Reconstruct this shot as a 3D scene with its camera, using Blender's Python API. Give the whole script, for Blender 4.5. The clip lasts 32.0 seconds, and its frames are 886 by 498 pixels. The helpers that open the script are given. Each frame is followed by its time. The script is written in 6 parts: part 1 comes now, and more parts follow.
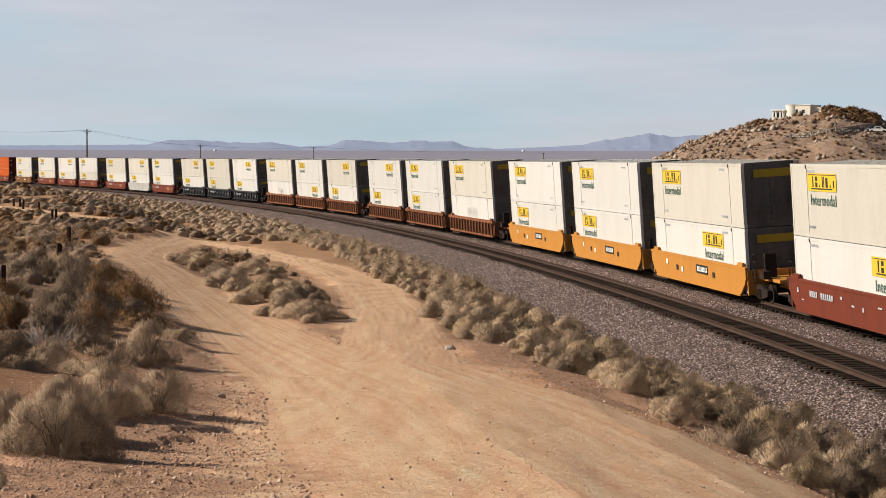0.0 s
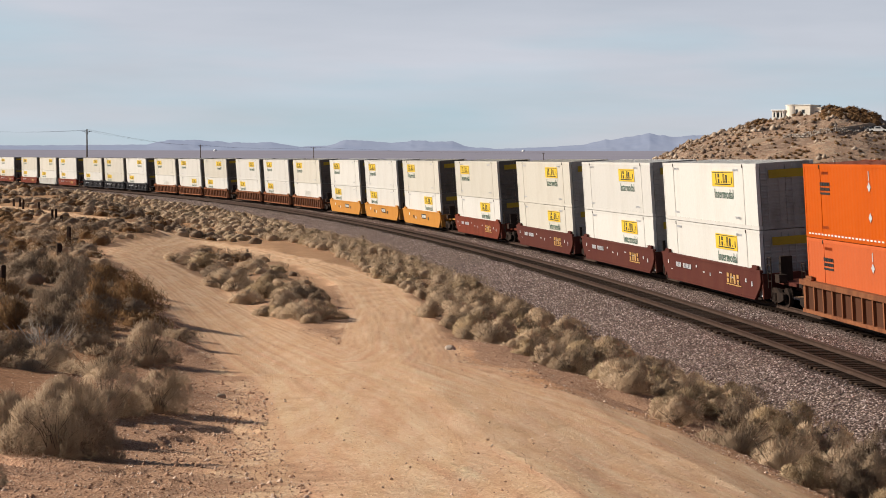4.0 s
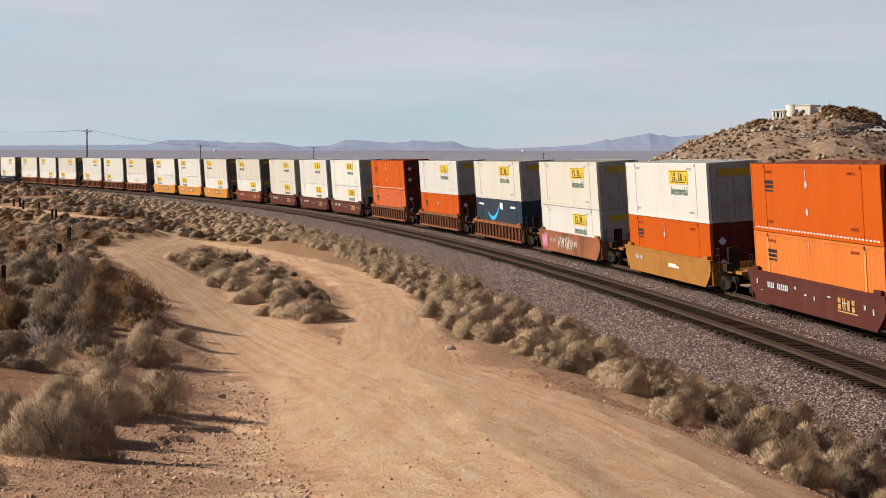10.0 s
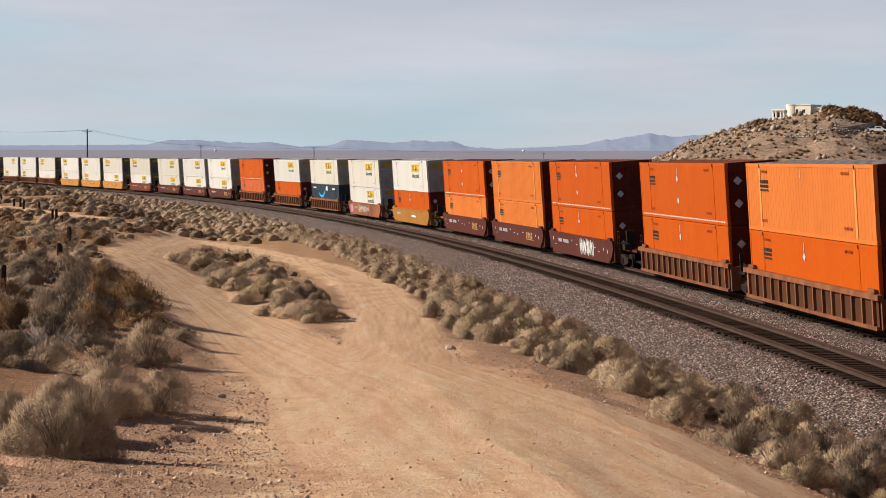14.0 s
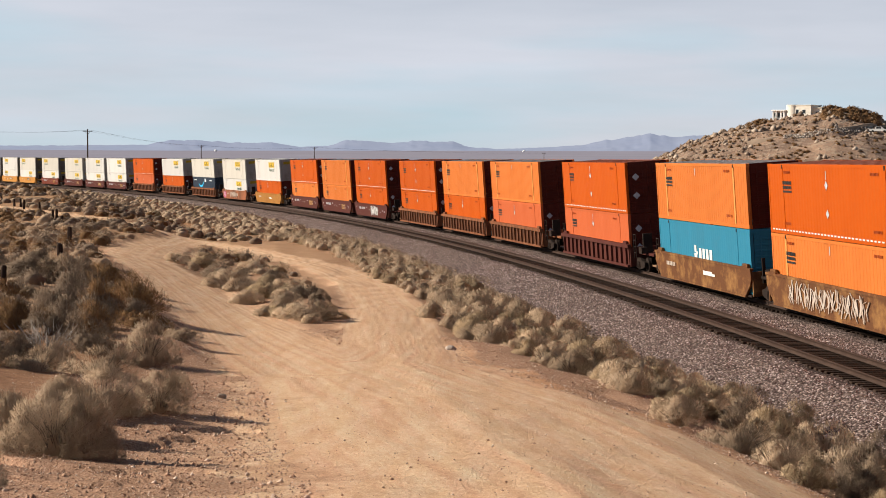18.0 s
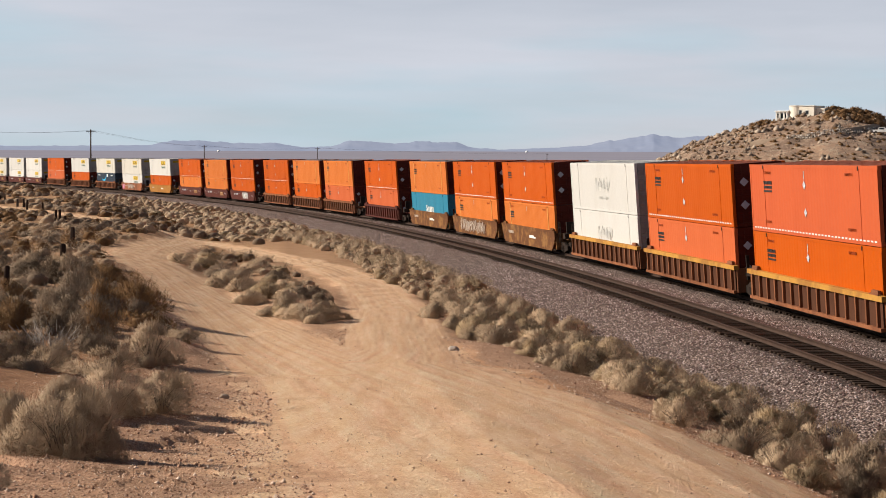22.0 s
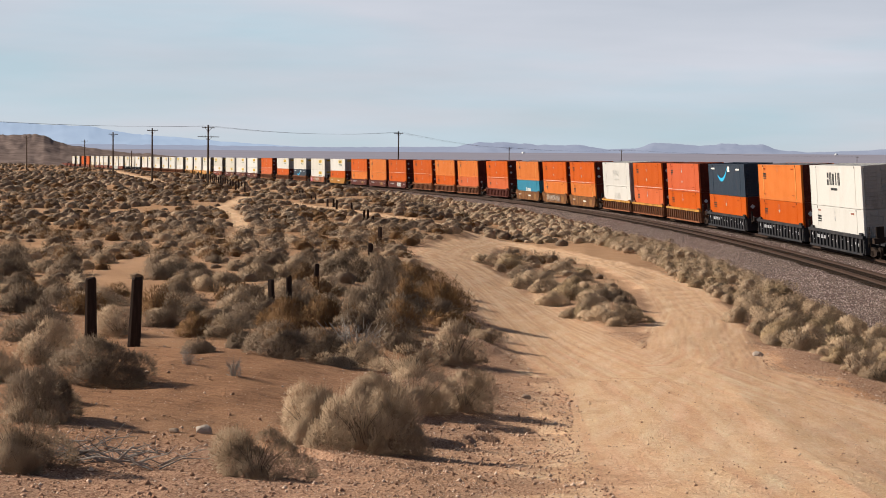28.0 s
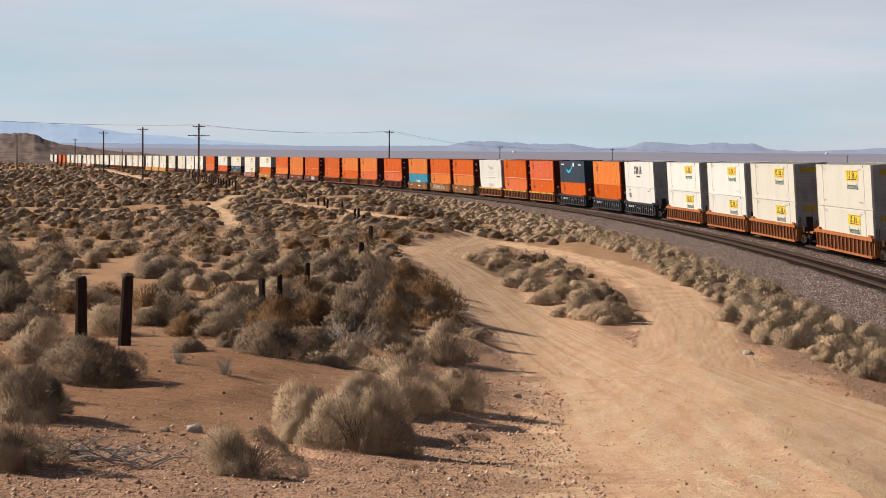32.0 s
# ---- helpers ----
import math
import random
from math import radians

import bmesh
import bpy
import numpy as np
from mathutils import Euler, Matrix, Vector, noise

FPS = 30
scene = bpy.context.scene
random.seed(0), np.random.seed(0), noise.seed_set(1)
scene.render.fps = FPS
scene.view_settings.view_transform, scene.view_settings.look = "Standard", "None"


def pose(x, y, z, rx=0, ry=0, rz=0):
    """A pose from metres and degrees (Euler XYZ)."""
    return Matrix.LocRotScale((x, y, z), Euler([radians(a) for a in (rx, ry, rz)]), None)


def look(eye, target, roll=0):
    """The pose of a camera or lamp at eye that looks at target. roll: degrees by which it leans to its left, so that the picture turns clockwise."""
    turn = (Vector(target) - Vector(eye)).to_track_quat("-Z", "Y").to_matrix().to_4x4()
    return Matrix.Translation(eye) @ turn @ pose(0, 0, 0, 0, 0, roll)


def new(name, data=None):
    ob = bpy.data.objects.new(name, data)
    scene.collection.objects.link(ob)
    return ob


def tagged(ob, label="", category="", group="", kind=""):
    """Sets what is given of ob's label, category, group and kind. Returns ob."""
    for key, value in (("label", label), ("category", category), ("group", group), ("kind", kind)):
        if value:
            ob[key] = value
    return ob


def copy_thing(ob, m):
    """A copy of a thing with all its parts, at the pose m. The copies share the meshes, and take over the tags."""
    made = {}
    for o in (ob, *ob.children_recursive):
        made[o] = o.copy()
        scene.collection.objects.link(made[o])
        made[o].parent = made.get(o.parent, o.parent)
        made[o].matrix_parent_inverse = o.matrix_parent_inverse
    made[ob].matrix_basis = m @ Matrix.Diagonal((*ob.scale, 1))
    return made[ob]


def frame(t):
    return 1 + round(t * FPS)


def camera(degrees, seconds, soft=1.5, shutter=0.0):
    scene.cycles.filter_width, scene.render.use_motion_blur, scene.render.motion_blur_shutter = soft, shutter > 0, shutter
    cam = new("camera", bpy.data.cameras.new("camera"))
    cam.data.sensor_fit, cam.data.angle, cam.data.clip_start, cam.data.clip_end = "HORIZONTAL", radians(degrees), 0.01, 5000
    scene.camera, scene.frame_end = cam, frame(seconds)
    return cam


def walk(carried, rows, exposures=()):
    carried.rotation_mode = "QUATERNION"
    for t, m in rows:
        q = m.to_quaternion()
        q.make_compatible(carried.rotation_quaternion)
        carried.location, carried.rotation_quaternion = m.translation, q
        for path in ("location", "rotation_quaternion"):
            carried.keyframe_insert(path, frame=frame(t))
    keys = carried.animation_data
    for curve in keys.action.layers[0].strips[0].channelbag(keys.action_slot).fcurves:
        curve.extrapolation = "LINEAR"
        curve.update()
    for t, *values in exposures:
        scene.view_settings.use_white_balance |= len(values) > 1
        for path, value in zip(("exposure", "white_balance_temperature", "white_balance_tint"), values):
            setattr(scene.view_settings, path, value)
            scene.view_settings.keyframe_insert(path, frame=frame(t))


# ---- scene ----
cam = camera(26.99, 32.0, soft=0.9)
EYE_Z = 6.05


def aim(yaw, pitch, roll):
    """The tripod head: yaw to the left of +y, pitch up, roll, in degrees."""
    return pose(0, 0, EYE_Z, 90 + pitch, 0, yaw) @ pose(0, 0, 0, 0, 0, roll)


PATH = [
    (0.0, 0.000, -2.722, 0.375), (6.0, 0.000, -2.722, 0.375), (11.0, 0.002, -2.721, 0.370), (13.0, 0.008, -2.724, 0.365),
    (16.5, 0.014, -2.724, 0.365), (19.0, 0.019, -2.708, 0.385), (21.0, 0.020, -2.700, 0.395), (21.5, 0.036, -2.700, 0.400),
    (22.0, 0.110, -2.700, 0.410), (22.5, 2.385, -2.705, 0.440), (23.0, 4.594, -2.694, 0.520), (23.5, 7.033, -2.680, 0.600),
    (24.0, 8.814, -2.668, 0.645), (24.5, 9.690, -2.668, 0.660), (25.0, 9.630, -2.675, 0.660), (25.5, 9.593, -2.692, 0.655),
    (27.5, 9.530, -2.722, 0.655), (28.0, 9.505, -2.724, 0.655), (28.5, 9.440, -2.734, 0.660), (29.0, 9.383, -2.748, 0.668),
    (29.5, 9.332, -2.760, 0.676), (30.0, 9.295, -2.768, 0.684), (30.5, 9.261, -2.769, 0.684), (31.0, 9.240, -2.768, 0.682),
    (31.5, 9.224, -2.764, 0.678), (32.0, 9.218, -2.755, 0.672),
]
EXPOSURE = [(0.0, 0.35), (14.0, 0.35), (16.5, 0.45), (19.0, 0.50), (20.5, 0.50), (22.0, 0.41), (24.0, 0.40), (25.5, 0.40), (28.0, 0.43), (32.0, 0.43)]
walk(cam, [(t, aim(a, b, c)) for t, a, b, c in PATH], EXPOSURE)

# ---- light: low winter sun from the left, thin high cloud ----
SUN_AZ, SUN_EL = 85.0, 29.0     # degrees to the left of +y, and above the horizon
to_sun = Vector((-math.sin(radians(SUN_AZ)) * math.cos(radians(SUN_EL)), math.cos(radians(SUN_AZ)) * math.cos(radians(SUN_EL)), math.sin(radians(SUN_EL))))
sun = new("sun", bpy.data.lights.new("sun", "SUN"))
sun.data.energy, sun.data.angle, sun.data.color = 5.0, radians(0.55), (1.0, 0.915, 0.79)
sun.matrix_world = look(to_sun * 100, (0, 0, 0))

world = bpy.data.worlds.new("world")
scene.world = world
world.use_nodes = True
wn, wl = world.node_tree.nodes, world.node_tree.links
wn.clear()
w_sky = wn.new("ShaderNodeTexSky")
w_sky.sky_type, w_sky.sun_disc = "NISHITA", False
w_sky.sun_elevation, w_sky.sun_rotation = radians(SUN_EL), radians(-SUN_AZ)
w_sky.altitude, w_sky.air_density, w_sky.dust_density = 900, 0.7, 0.6
w_co = wn.new("ShaderNodeTexCoord")
w_map = wn.new("ShaderNodeMapping")
w_map.inputs["Scale"].default_value = (2.2, 2.2, 16.0)
w_no = wn.new("ShaderNodeTexNoise")
w_no.inputs["Scale"].default_value, w_no.inputs["Detail"].default_value, w_no.inputs["Roughness"].default_value = 1.6, 5.0, 0.55
w_ra = wn.new("ShaderNodeValToRGB")
w_ra.color_ramp.elements[0].position, w_ra.color_ramp.elements[0].color = 0.30, (0.70, 0.70, 0.70, 1)
w_ra.color_ramp.elements[1].position, w_ra.color_ramp.elements[1].color = 0.68, (0.98, 0.98, 0.98, 1)
w_mix = wn.new("ShaderNodeMix")
w_mix.data_type = "RGBA"
w_map2 = wn.new("ShaderNodeMapping")
w_map2.inputs["Location"].default_value, w_map2.inputs["Scale"].default_value = (3.1, 1.7, 0.4), (2.6, 2.6, 20.0)
w_no2 = wn.new("ShaderNodeTexNoise")
w_no2.inputs["Scale"].default_value, w_no2.inputs["Detail"].default_value, w_no2.inputs["Roughness"].default_value = 1.1, 4.0, 0.5
w_veil = wn.new("ShaderNodeValToRGB")
w_veil.color_ramp.elements[0].position, w_veil.color_ramp.elements[0].color = 0.40, (0.665, 0.84, 0.955, 1)
w_veil.color_ramp.elements[1].position, w_veil.color_ramp.elements[1].color = 0.58, (0.815, 0.85, 0.945, 1)
w_gain = wn.new("ShaderNodeMix")
w_gain.data_type, w_gain.blend_type = "RGBA", "MULTIPLY"
w_gain.inputs["Factor"].default_value, w_gain.inputs["B"].default_value = 1.0, (12.65, 12.65, 12.65, 1)
w_bg = wn.new("ShaderNodeBackground")
w_bg.inputs["Strength"].default_value = 0.047
w_out = wn.new("ShaderNodeOutputWorld")
wl.new(w_co.outputs["Generated"], w_map.inputs["Vector"])
wl.new(w_map.outputs["Vector"], w_no.inputs["Vector"])
wl.new(w_no.outputs["Fac"], w_ra.inputs["Fac"])
w_sep = wn.new("ShaderNodeSeparateXYZ")
w_thin = wn.new("ShaderNodeMapRange")
w_thin.inputs["From Min"].default_value, w_thin.inputs["From Max"].default_value = 0.07, 0.30
w_thin.inputs["To Min"].default_value, w_thin.inputs["To Max"].default_value = 1.0, 0.06
w_mul = wn.new("ShaderNodeMath")
w_mul.operation = "MULTIPLY"
wl.new(w_co.outputs["Generated"], w_sep.inputs["Vector"])
wl.new(w_sep.outputs["Z"], w_thin.inputs["Value"])
wl.new(w_ra.outputs["Color"], w_mul.inputs[0])
wl.new(w_thin.outputs["Result"], w_mul.inputs[1])
wl.new(w_mul.outputs[0], w_mix.inputs["Factor"])
wl.new(w_co.outputs["Generated"], w_map2.inputs["Vector"])
wl.new(w_map2.outputs["Vector"], w_no2.inputs["Vector"])
w_rise = wn.new("ShaderNodeMapRange")
w_rise.inputs["From Min"].default_value, w_rise.inputs["From Max"].default_value = 0.03, 0.085
w_rise.inputs["To Min"].default_value, w_rise.inputs["To Max"].default_value = -0.06, 0.14
w_add = wn.new("ShaderNodeMath")
wl.new(w_sep.outputs["Z"], w_rise.inputs["Value"])
wl.new(w_no2.outputs["Fac"], w_add.inputs[0])
wl.new(w_rise.outputs["Result"], w_add.inputs[1])
wl.new(w_add.outputs[0], w_veil.inputs["Fac"])
wl.new(w_veil.outputs["Color"], w_gain.inputs["A"])
wl.new(w_gain.outputs["Result"], w_mix.inputs["B"])
wl.new(w_sky.outputs["Color"], w_mix.inputs["A"])
wl.new(w_mix.outputs["Result"], w_bg.inputs["Color"])
wl.new(w_bg.outputs["Background"], w_out.inputs["Surface"])

# ---- materials ----
def nodes_of(name):
    m = bpy.data.materials.new(name)
    m.use_nodes = True
    nt = m.node_tree
    return m, nt, nt.nodes["Principled BSDF"]


def noise_node(nt, co, scale, detail=4.0, rough=0.6, stretch=None):
    if stretch:
        mp = nt.nodes.new("ShaderNodeMapping")
        mp.inputs["Scale"].default_value = stretch
        nt.links.new(co, mp.inputs["Vector"])
        co = mp.outputs["Vector"]
    n = nt.nodes.new("ShaderNodeTexNoise")
    n.inputs["Scale"].default_value, n.inputs["Detail"].default_value, n.inputs["Roughness"].default_value = scale, detail, rough
    nt.links.new(co, n.inputs["Vector"])
    return n.outputs["Fac"]


def ramp(nt, fac, a, b, ca=(0, 0, 0), cb=(1, 1, 1)):
    r = nt.nodes.new("ShaderNodeValToRGB")
    r.color_ramp.elements[0].position, r.color_ramp.elements[0].color = a, (*ca, 1)
    r.color_ramp.elements[1].position, r.color_ramp.elements[1].color = b, (*cb, 1)
    nt.links.new(fac, r.inputs["Fac"])
    return r.outputs["Color"]


def mix(nt, fac, a, b, mode="MIX"):
    n = nt.nodes.new("ShaderNodeMix")
    n.data_type, n.blend_type = "RGBA", mode
    for key, v in (("Factor", fac), ("A", a), ("B", b)):
        if isinstance(v, (int, float)):
            n.inputs[key].default_value = v
        elif isinstance(v, tuple):
            n.inputs[key].default_value = (*v, 1)
        else:
            nt.links.new(v, n.inputs[key])
    return n.outputs["Result"]


def bump(nt, bsdf, height, strength, distance):
    b = nt.nodes.new("ShaderNodeBump")
    b.inputs["Strength"].default_value, b.inputs["Distance"].default_value = strength, distance
    nt.links.new(height, b.inputs["Height"])
    nt.links.new(b.outputs["Normal"], bsdf.inputs["Normal"])


def surface(name, base, other, scale=2.0, fine=30.0, rough=0.6, metal=0.0, relief=0.004, streak=None, spread=0.0, lo=0.45, hi=0.7):
    """A worn surface: patches of a second colour, fine grain, optional streaks, and a tint from object to object."""
    m, nt, p = nodes_of(name)
    co = nt.nodes.new("ShaderNodeTexCoord").outputs["Object"]
    big = noise_node(nt, co, scale, 5.0, 0.62, streak)
    small = noise_node(nt, co, fine, 3.0, 0.6)
    col = mix(nt, ramp(nt, big, lo, hi), base, other)
    col = mix(nt, 0.35, col, mix(nt, small, tuple(c * 0.7 for c in base), tuple(min(1, c * 1.25) for c in base)))
    if spread:
        info = nt.nodes.new("ShaderNodeObjectInfo")
        val = nt.nodes.new("ShaderNodeMapRange")
        val.inputs["To Min"].default_value, val.inputs["To Max"].default_value = 1 - spread, 1 + spread
        nt.links.new(info.outputs["Random"], val.inputs["Value"])
        hsv = nt.nodes.new("ShaderNodeHueSaturation")
        nt.links.new(val.outputs["Result"], hsv.inputs["Value"])
        nt.links.new(col, hsv.inputs["Color"])
        col = hsv.outputs["Color"]
    nt.links.new(col, p.inputs["Base Color"])
    rr = nt.nodes.new("ShaderNodeMapRange")
    rr.inputs["To Min"].default_value, rr.inputs["To Max"].default_value = max(0.05, rough - 0.12), min(1, rough + 0.15)
    nt.links.new(big, rr.inputs["Value"])
    nt.links.new(rr.outputs["Result"], p.inputs["Roughness"])
    p.inputs["Metallic"].default_value = metal
    p.inputs["Specular IOR Level"].default_value = 0.14 if rough < 0.6 else 0.08
    if relief:
        bump(nt, p, small, 0.5, relief)
    return m


M_WHITE = surface("white_paint", (0.567, 0.544, 0.508), (0.468, 0.432, 0.383), 0.5, 9.0, 0.5, relief=0.002, streak=(1.2, 1.2, 0.25), spread=0.07, lo=0.5, hi=0.9)
M_CREAM = surface("cream_paint", (0.522, 0.486, 0.423), (0.414, 0.365, 0.302), 0.5, 9.0, 0.5, relief=0.002, streak=(1.2, 1.2, 0.25), spread=0.06, lo=0.5, hi=0.9)
M_ORANGE = surface("orange_paint", (0.45, 0.074, 0.001), (0.37, 0.057, 0.002), 0.5, 9.0, 0.5, relief=0.002, streak=(1.2, 1.2, 0.3), spread=0.06, lo=0.5, hi=0.9)
M_ORANGE_FADED = surface("faded_orange_paint", (0.56, 0.155, 0.03), (0.44, 0.108, 0.016), 0.5, 9.0, 0.55, relief=0.002, streak=(1.2, 1.2, 0.3), spread=0.08, lo=0.45, hi=0.9)
M_SALMON = surface("salmon_orange_paint", (0.487, 0.105, 0.032), (0.420, 0.088, 0.025), 0.5, 9.0, 0.55, relief=0.002, streak=(1.2, 1.2, 0.3), spread=0.08, lo=0.45, hi=0.9)
M_RED = surface("faded_red_paint", (0.48, 0.092, 0.030), (0.41, 0.075, 0.026), 0.5, 9.0, 0.55, relief=0.002, streak=(1.2, 1.2, 0.3), lo=0.45, hi=0.9)
M_NAVY = surface("dark_navy_paint", (0.022, 0.034, 0.052), (0.035, 0.048, 0.065), 0.6, 9.0, 0.5, relief=0.002, streak=(1.2, 1.2, 0.3))
M_TEAL = surface("teal_paint", (0.027, 0.189, 0.288), (0.036, 0.162, 0.234), 0.6, 9.0, 0.5, relief=0.002, streak=(1.2, 1.2, 0.3))
M_WELL_YELLOW = surface("yellow_wagon_paint", (0.47, 0.205, 0.04), (0.38, 0.168, 0.042), 0.6, 12.0, 0.55, streak=(1, 1, 0.4), lo=0.5, hi=0.8)
M_WELL_TAN = surface("tan_rusted_wagon_paint", (0.125, 0.052, 0.023), (0.37, 0.19, 0.068), 1.7, 18.0, 0.75, streak=(0.7, 1, 0.9), lo=0.46, hi=0.68)
M_WELL_MUSTARD = surface("mustard_wagon_paint", (0.333, 0.149, 0.036), (0.198, 0.077, 0.023), 0.7, 12.0, 0.7, streak=(0.7, 1, 1.1), lo=0.48, hi=0.8)
# Rusty panel behind the ribs, its colour darkened for the shade between them.
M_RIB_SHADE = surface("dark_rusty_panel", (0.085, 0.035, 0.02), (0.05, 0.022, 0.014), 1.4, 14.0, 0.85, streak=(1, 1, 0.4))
M_WELL_YELLOWED = surface("worn_yellow_wagon_paint", (0.46, 0.23, 0.05), (0.25, 0.11, 0.035), 0.9, 12.0, 0.7, streak=(1, 1, 0.6), lo=0.45, hi=0.6)
M_WELL_BROWN = surface("brown_wagon_paint", (0.085, 0.025, 0.019), (0.115, 0.042, 0.029), 0.8, 12.0, 0.65, streak=(1, 1, 0.4))
M_WELL_REDBROWN = surface("red_brown_wagon_paint", (0.155, 0.036, 0.02), (0.11, 0.033, 0.021), 0.8, 12.0, 0.65, streak=(1, 1, 0.4))
M_WELL_RUST = surface("rust_wagon_paint", (0.23, 0.09, 0.042), (0.12, 0.045, 0.025), 1.6, 14.0, 0.8, streak=(1, 1, 0.35), spread=0.2, lo=0.40, hi=0.62)
M_WELL_ORANGE = surface("orange_rust_wagon_paint", (0.342, 0.117, 0.041), (0.252, 0.086, 0.036), 0.9, 12.0, 0.75, streak=(1, 1, 0.4))
M_WELL_BLACK = surface("black_wagon_paint", (0.03, 0.03, 0.034), (0.075, 0.065, 0.06), 0.9, 12.0, 0.6, streak=(1, 1, 0.4))
M_WELL_GREY = surface("pale_grey_wagon_paint", (0.42, 0.41, 0.38), (0.25, 0.2, 0.17), 0.9, 12.0, 0.6, streak=(1, 1, 0.4))
M_WELL_PATCHED = surface("patched_wagon_paint", (0.29, 0.105, 0.05), (0.10, 0.05, 0.03), 0.42, 12.0, 0.7, streak=(1, 1, 0.7), lo=0.46, hi=0.6)
M_STEEL = surface("dark_running_gear", (0.024, 0.017, 0.014), (0.055, 0.034, 0.024), 2.0, 20.0, 0.75)
M_RAIL = surface("rusty_rail_steel", (0.05, 0.03, 0.022), (0.085, 0.053, 0.039), 2.0, 20.0, 0.7)
M_TIE = surface("weathered_tie_wood", (0.026, 0.016, 0.011), (0.062, 0.042, 0.03), 3.0, 30.0, 0.9, streak=(0.3, 3, 3), spread=0.3)
# Rear doors: streaked grime, plus the shade of their unlit side in the colour.
M_DOOR_GRIME_SHADE = surface("grimy_dark_door", (0.125, 0.11, 0.095), (0.035, 0.03, 0.026), 0.8, 9.0, 0.6, streak=(1, 1, 0.4))
M_DOOR_PALE_SHADE = surface("grimy_pale_door", (0.32, 0.30, 0.28), (0.10, 0.09, 0.08), 0.8, 9.0, 0.6, streak=(1, 1, 0.4))
M_DOOR_MAROON_SHADE = surface("dark_maroon_door", (0.085, 0.012, 0.006), (0.035, 0.007, 0.004), 0.8, 9.0, 0.55, streak=(1, 1, 0.4))
M_YELLOW = surface("yellow_sign_vinyl", (0.66, 0.44, 0.04), (0.57, 0.38, 0.045), 1.0, 9.0, 0.5, relief=0)
# A darker yellow than the side panels, for the sign on the doors.
M_DULL_YELLOW = surface("grimy_yellow_sign", (0.40, 0.27, 0.03), (0.28, 0.19, 0.03), 1.0, 9.0, 0.6, relief=0)
M_INK = surface("black_sign_vinyl", (0.03, 0.03, 0.03), (0.05, 0.05, 0.05), 1.0, 9.0, 0.5, relief=0)
M_GREEN_INK = surface("dark_green_sign_vinyl", (0.07, 0.135, 0.10), (0.14, 0.2, 0.165), 1.0, 9.0, 0.5, relief=0)
M_PALE_INK = surface("white_sign_vinyl", (0.675, 0.666, 0.630), (0.585, 0.576, 0.540), 1.0, 9.0, 0.5, relief=0)
M_BLUE_INK = surface("light_blue_sign_vinyl", (0.03, 0.42, 0.72), (0.04, 0.38, 0.66), 1.0, 9.0, 0.5, relief=0)
M_PINK_INK = surface("pink_spray_paint", (0.50, 0.10, 0.22), (0.36, 0.08, 0.13), 3.0, 20.0, 0.6, relief=0)
M_GOLD_INK = surface("faded_gold_sign_vinyl", (0.46, 0.27, 0.10), (0.34, 0.18, 0.07), 3.0, 20.0, 0.6, relief=0)
M_POST_PALE = surface("pale_orange_post_paint", (0.60, 0.27, 0.075), (0.50, 0.19, 0.04), 1.5, 12.0, 0.55, relief=0, streak=(1, 1, 0.3))
M_ROOF_GREY = surface("dull_grey_roof", (0.30, 0.27, 0.26), (0.22, 0.19, 0.18), 0.6, 9.0, 0.6, streak=(0.4, 1.2, 1))
M_FADED_INK = surface("faded_grey_sign_vinyl", (0.42, 0.42, 0.45), (0.6, 0.59, 0.57), 3.0, 20.0, 0.6, relief=0)
M_ROOF_DUSTY = surface("dusty_red_brown_roof", (0.30, 0.10, 0.06), (0.22, 0.07, 0.045), 0.6, 9.0, 0.7, streak=(0.4, 1.2, 1))
M_CODE = surface("dull_red_code_vinyl", (0.30, 0.05, 0.01), (0.38, 0.07, 0.015), 1.0, 9.0, 0.5, relief=0)
M_GHOST = surface("nearly_gone_lettering", (0.58, 0.56, 0.52), (0.50, 0.49, 0.47), 2.2, 12.0, 0.6, relief=0, lo=0.42, hi=0.62)
M_SCRAWL = surface("worn_pale_spray_paint", (0.52, 0.44, 0.37), (0.34, 0.22, 0.15), 2.5, 16.0, 0.7, relief=0, lo=0.4, hi=0.6)
# Near-black brown wood with a long upright grain.
M_POST = surface("dark_post_wood", (0.03, 0.019, 0.015), (0.06, 0.038, 0.028), 4.0, 40.0, 0.95, streak=(4, 4, 0.5), relief=0.01)
M_POLE = surface("weathered_pole_wood", (0.075, 0.055, 0.042), (0.11, 0.085, 0.065), 3.0, 30.0, 0.9, streak=(4, 4, 0.3))
M_WIRE = surface("dull_wire", (0.06, 0.06, 0.06), (0.09, 0.09, 0.09), 3.0, 20.0, 0.6, relief=0)

# ---- plan of the railway ----
# Arc length along the train's track, 0 beside the first pass of the train, growing away from the eye.
S_STEP = 2.0
TS = np.arange(-760.0, 1700.0, S_STEP)
CURVE = np.interp(TS, [-300, -100, 0, 100, 200, 300, 400, 550, 1700], [0, 0.54, 1.05, 0.96, 1.01, 0.56, 0.13, 0, 0]) * 1e-3
TH = np.cumsum(CURVE) * S_STEP
I0 = int(np.argmin(abs(TS)))
TH += 1.709 - TH[I0]
TX, TY = np.cumsum(np.cos(TH)) * S_STEP, np.cumsum(np.sin(TH)) * S_STEP
TX, TY = TX + 13.087 - TX[I0], TY + 96.245 - TY[I0]
TZ = 0.0005 * np.clip(TS, -200, 1400)
CANT = 0.076 * np.clip(CURVE / 0.95e-3, 0, 1)
SECOND_TRACK = 5.1      # the empty track lies this far to the left of the train's


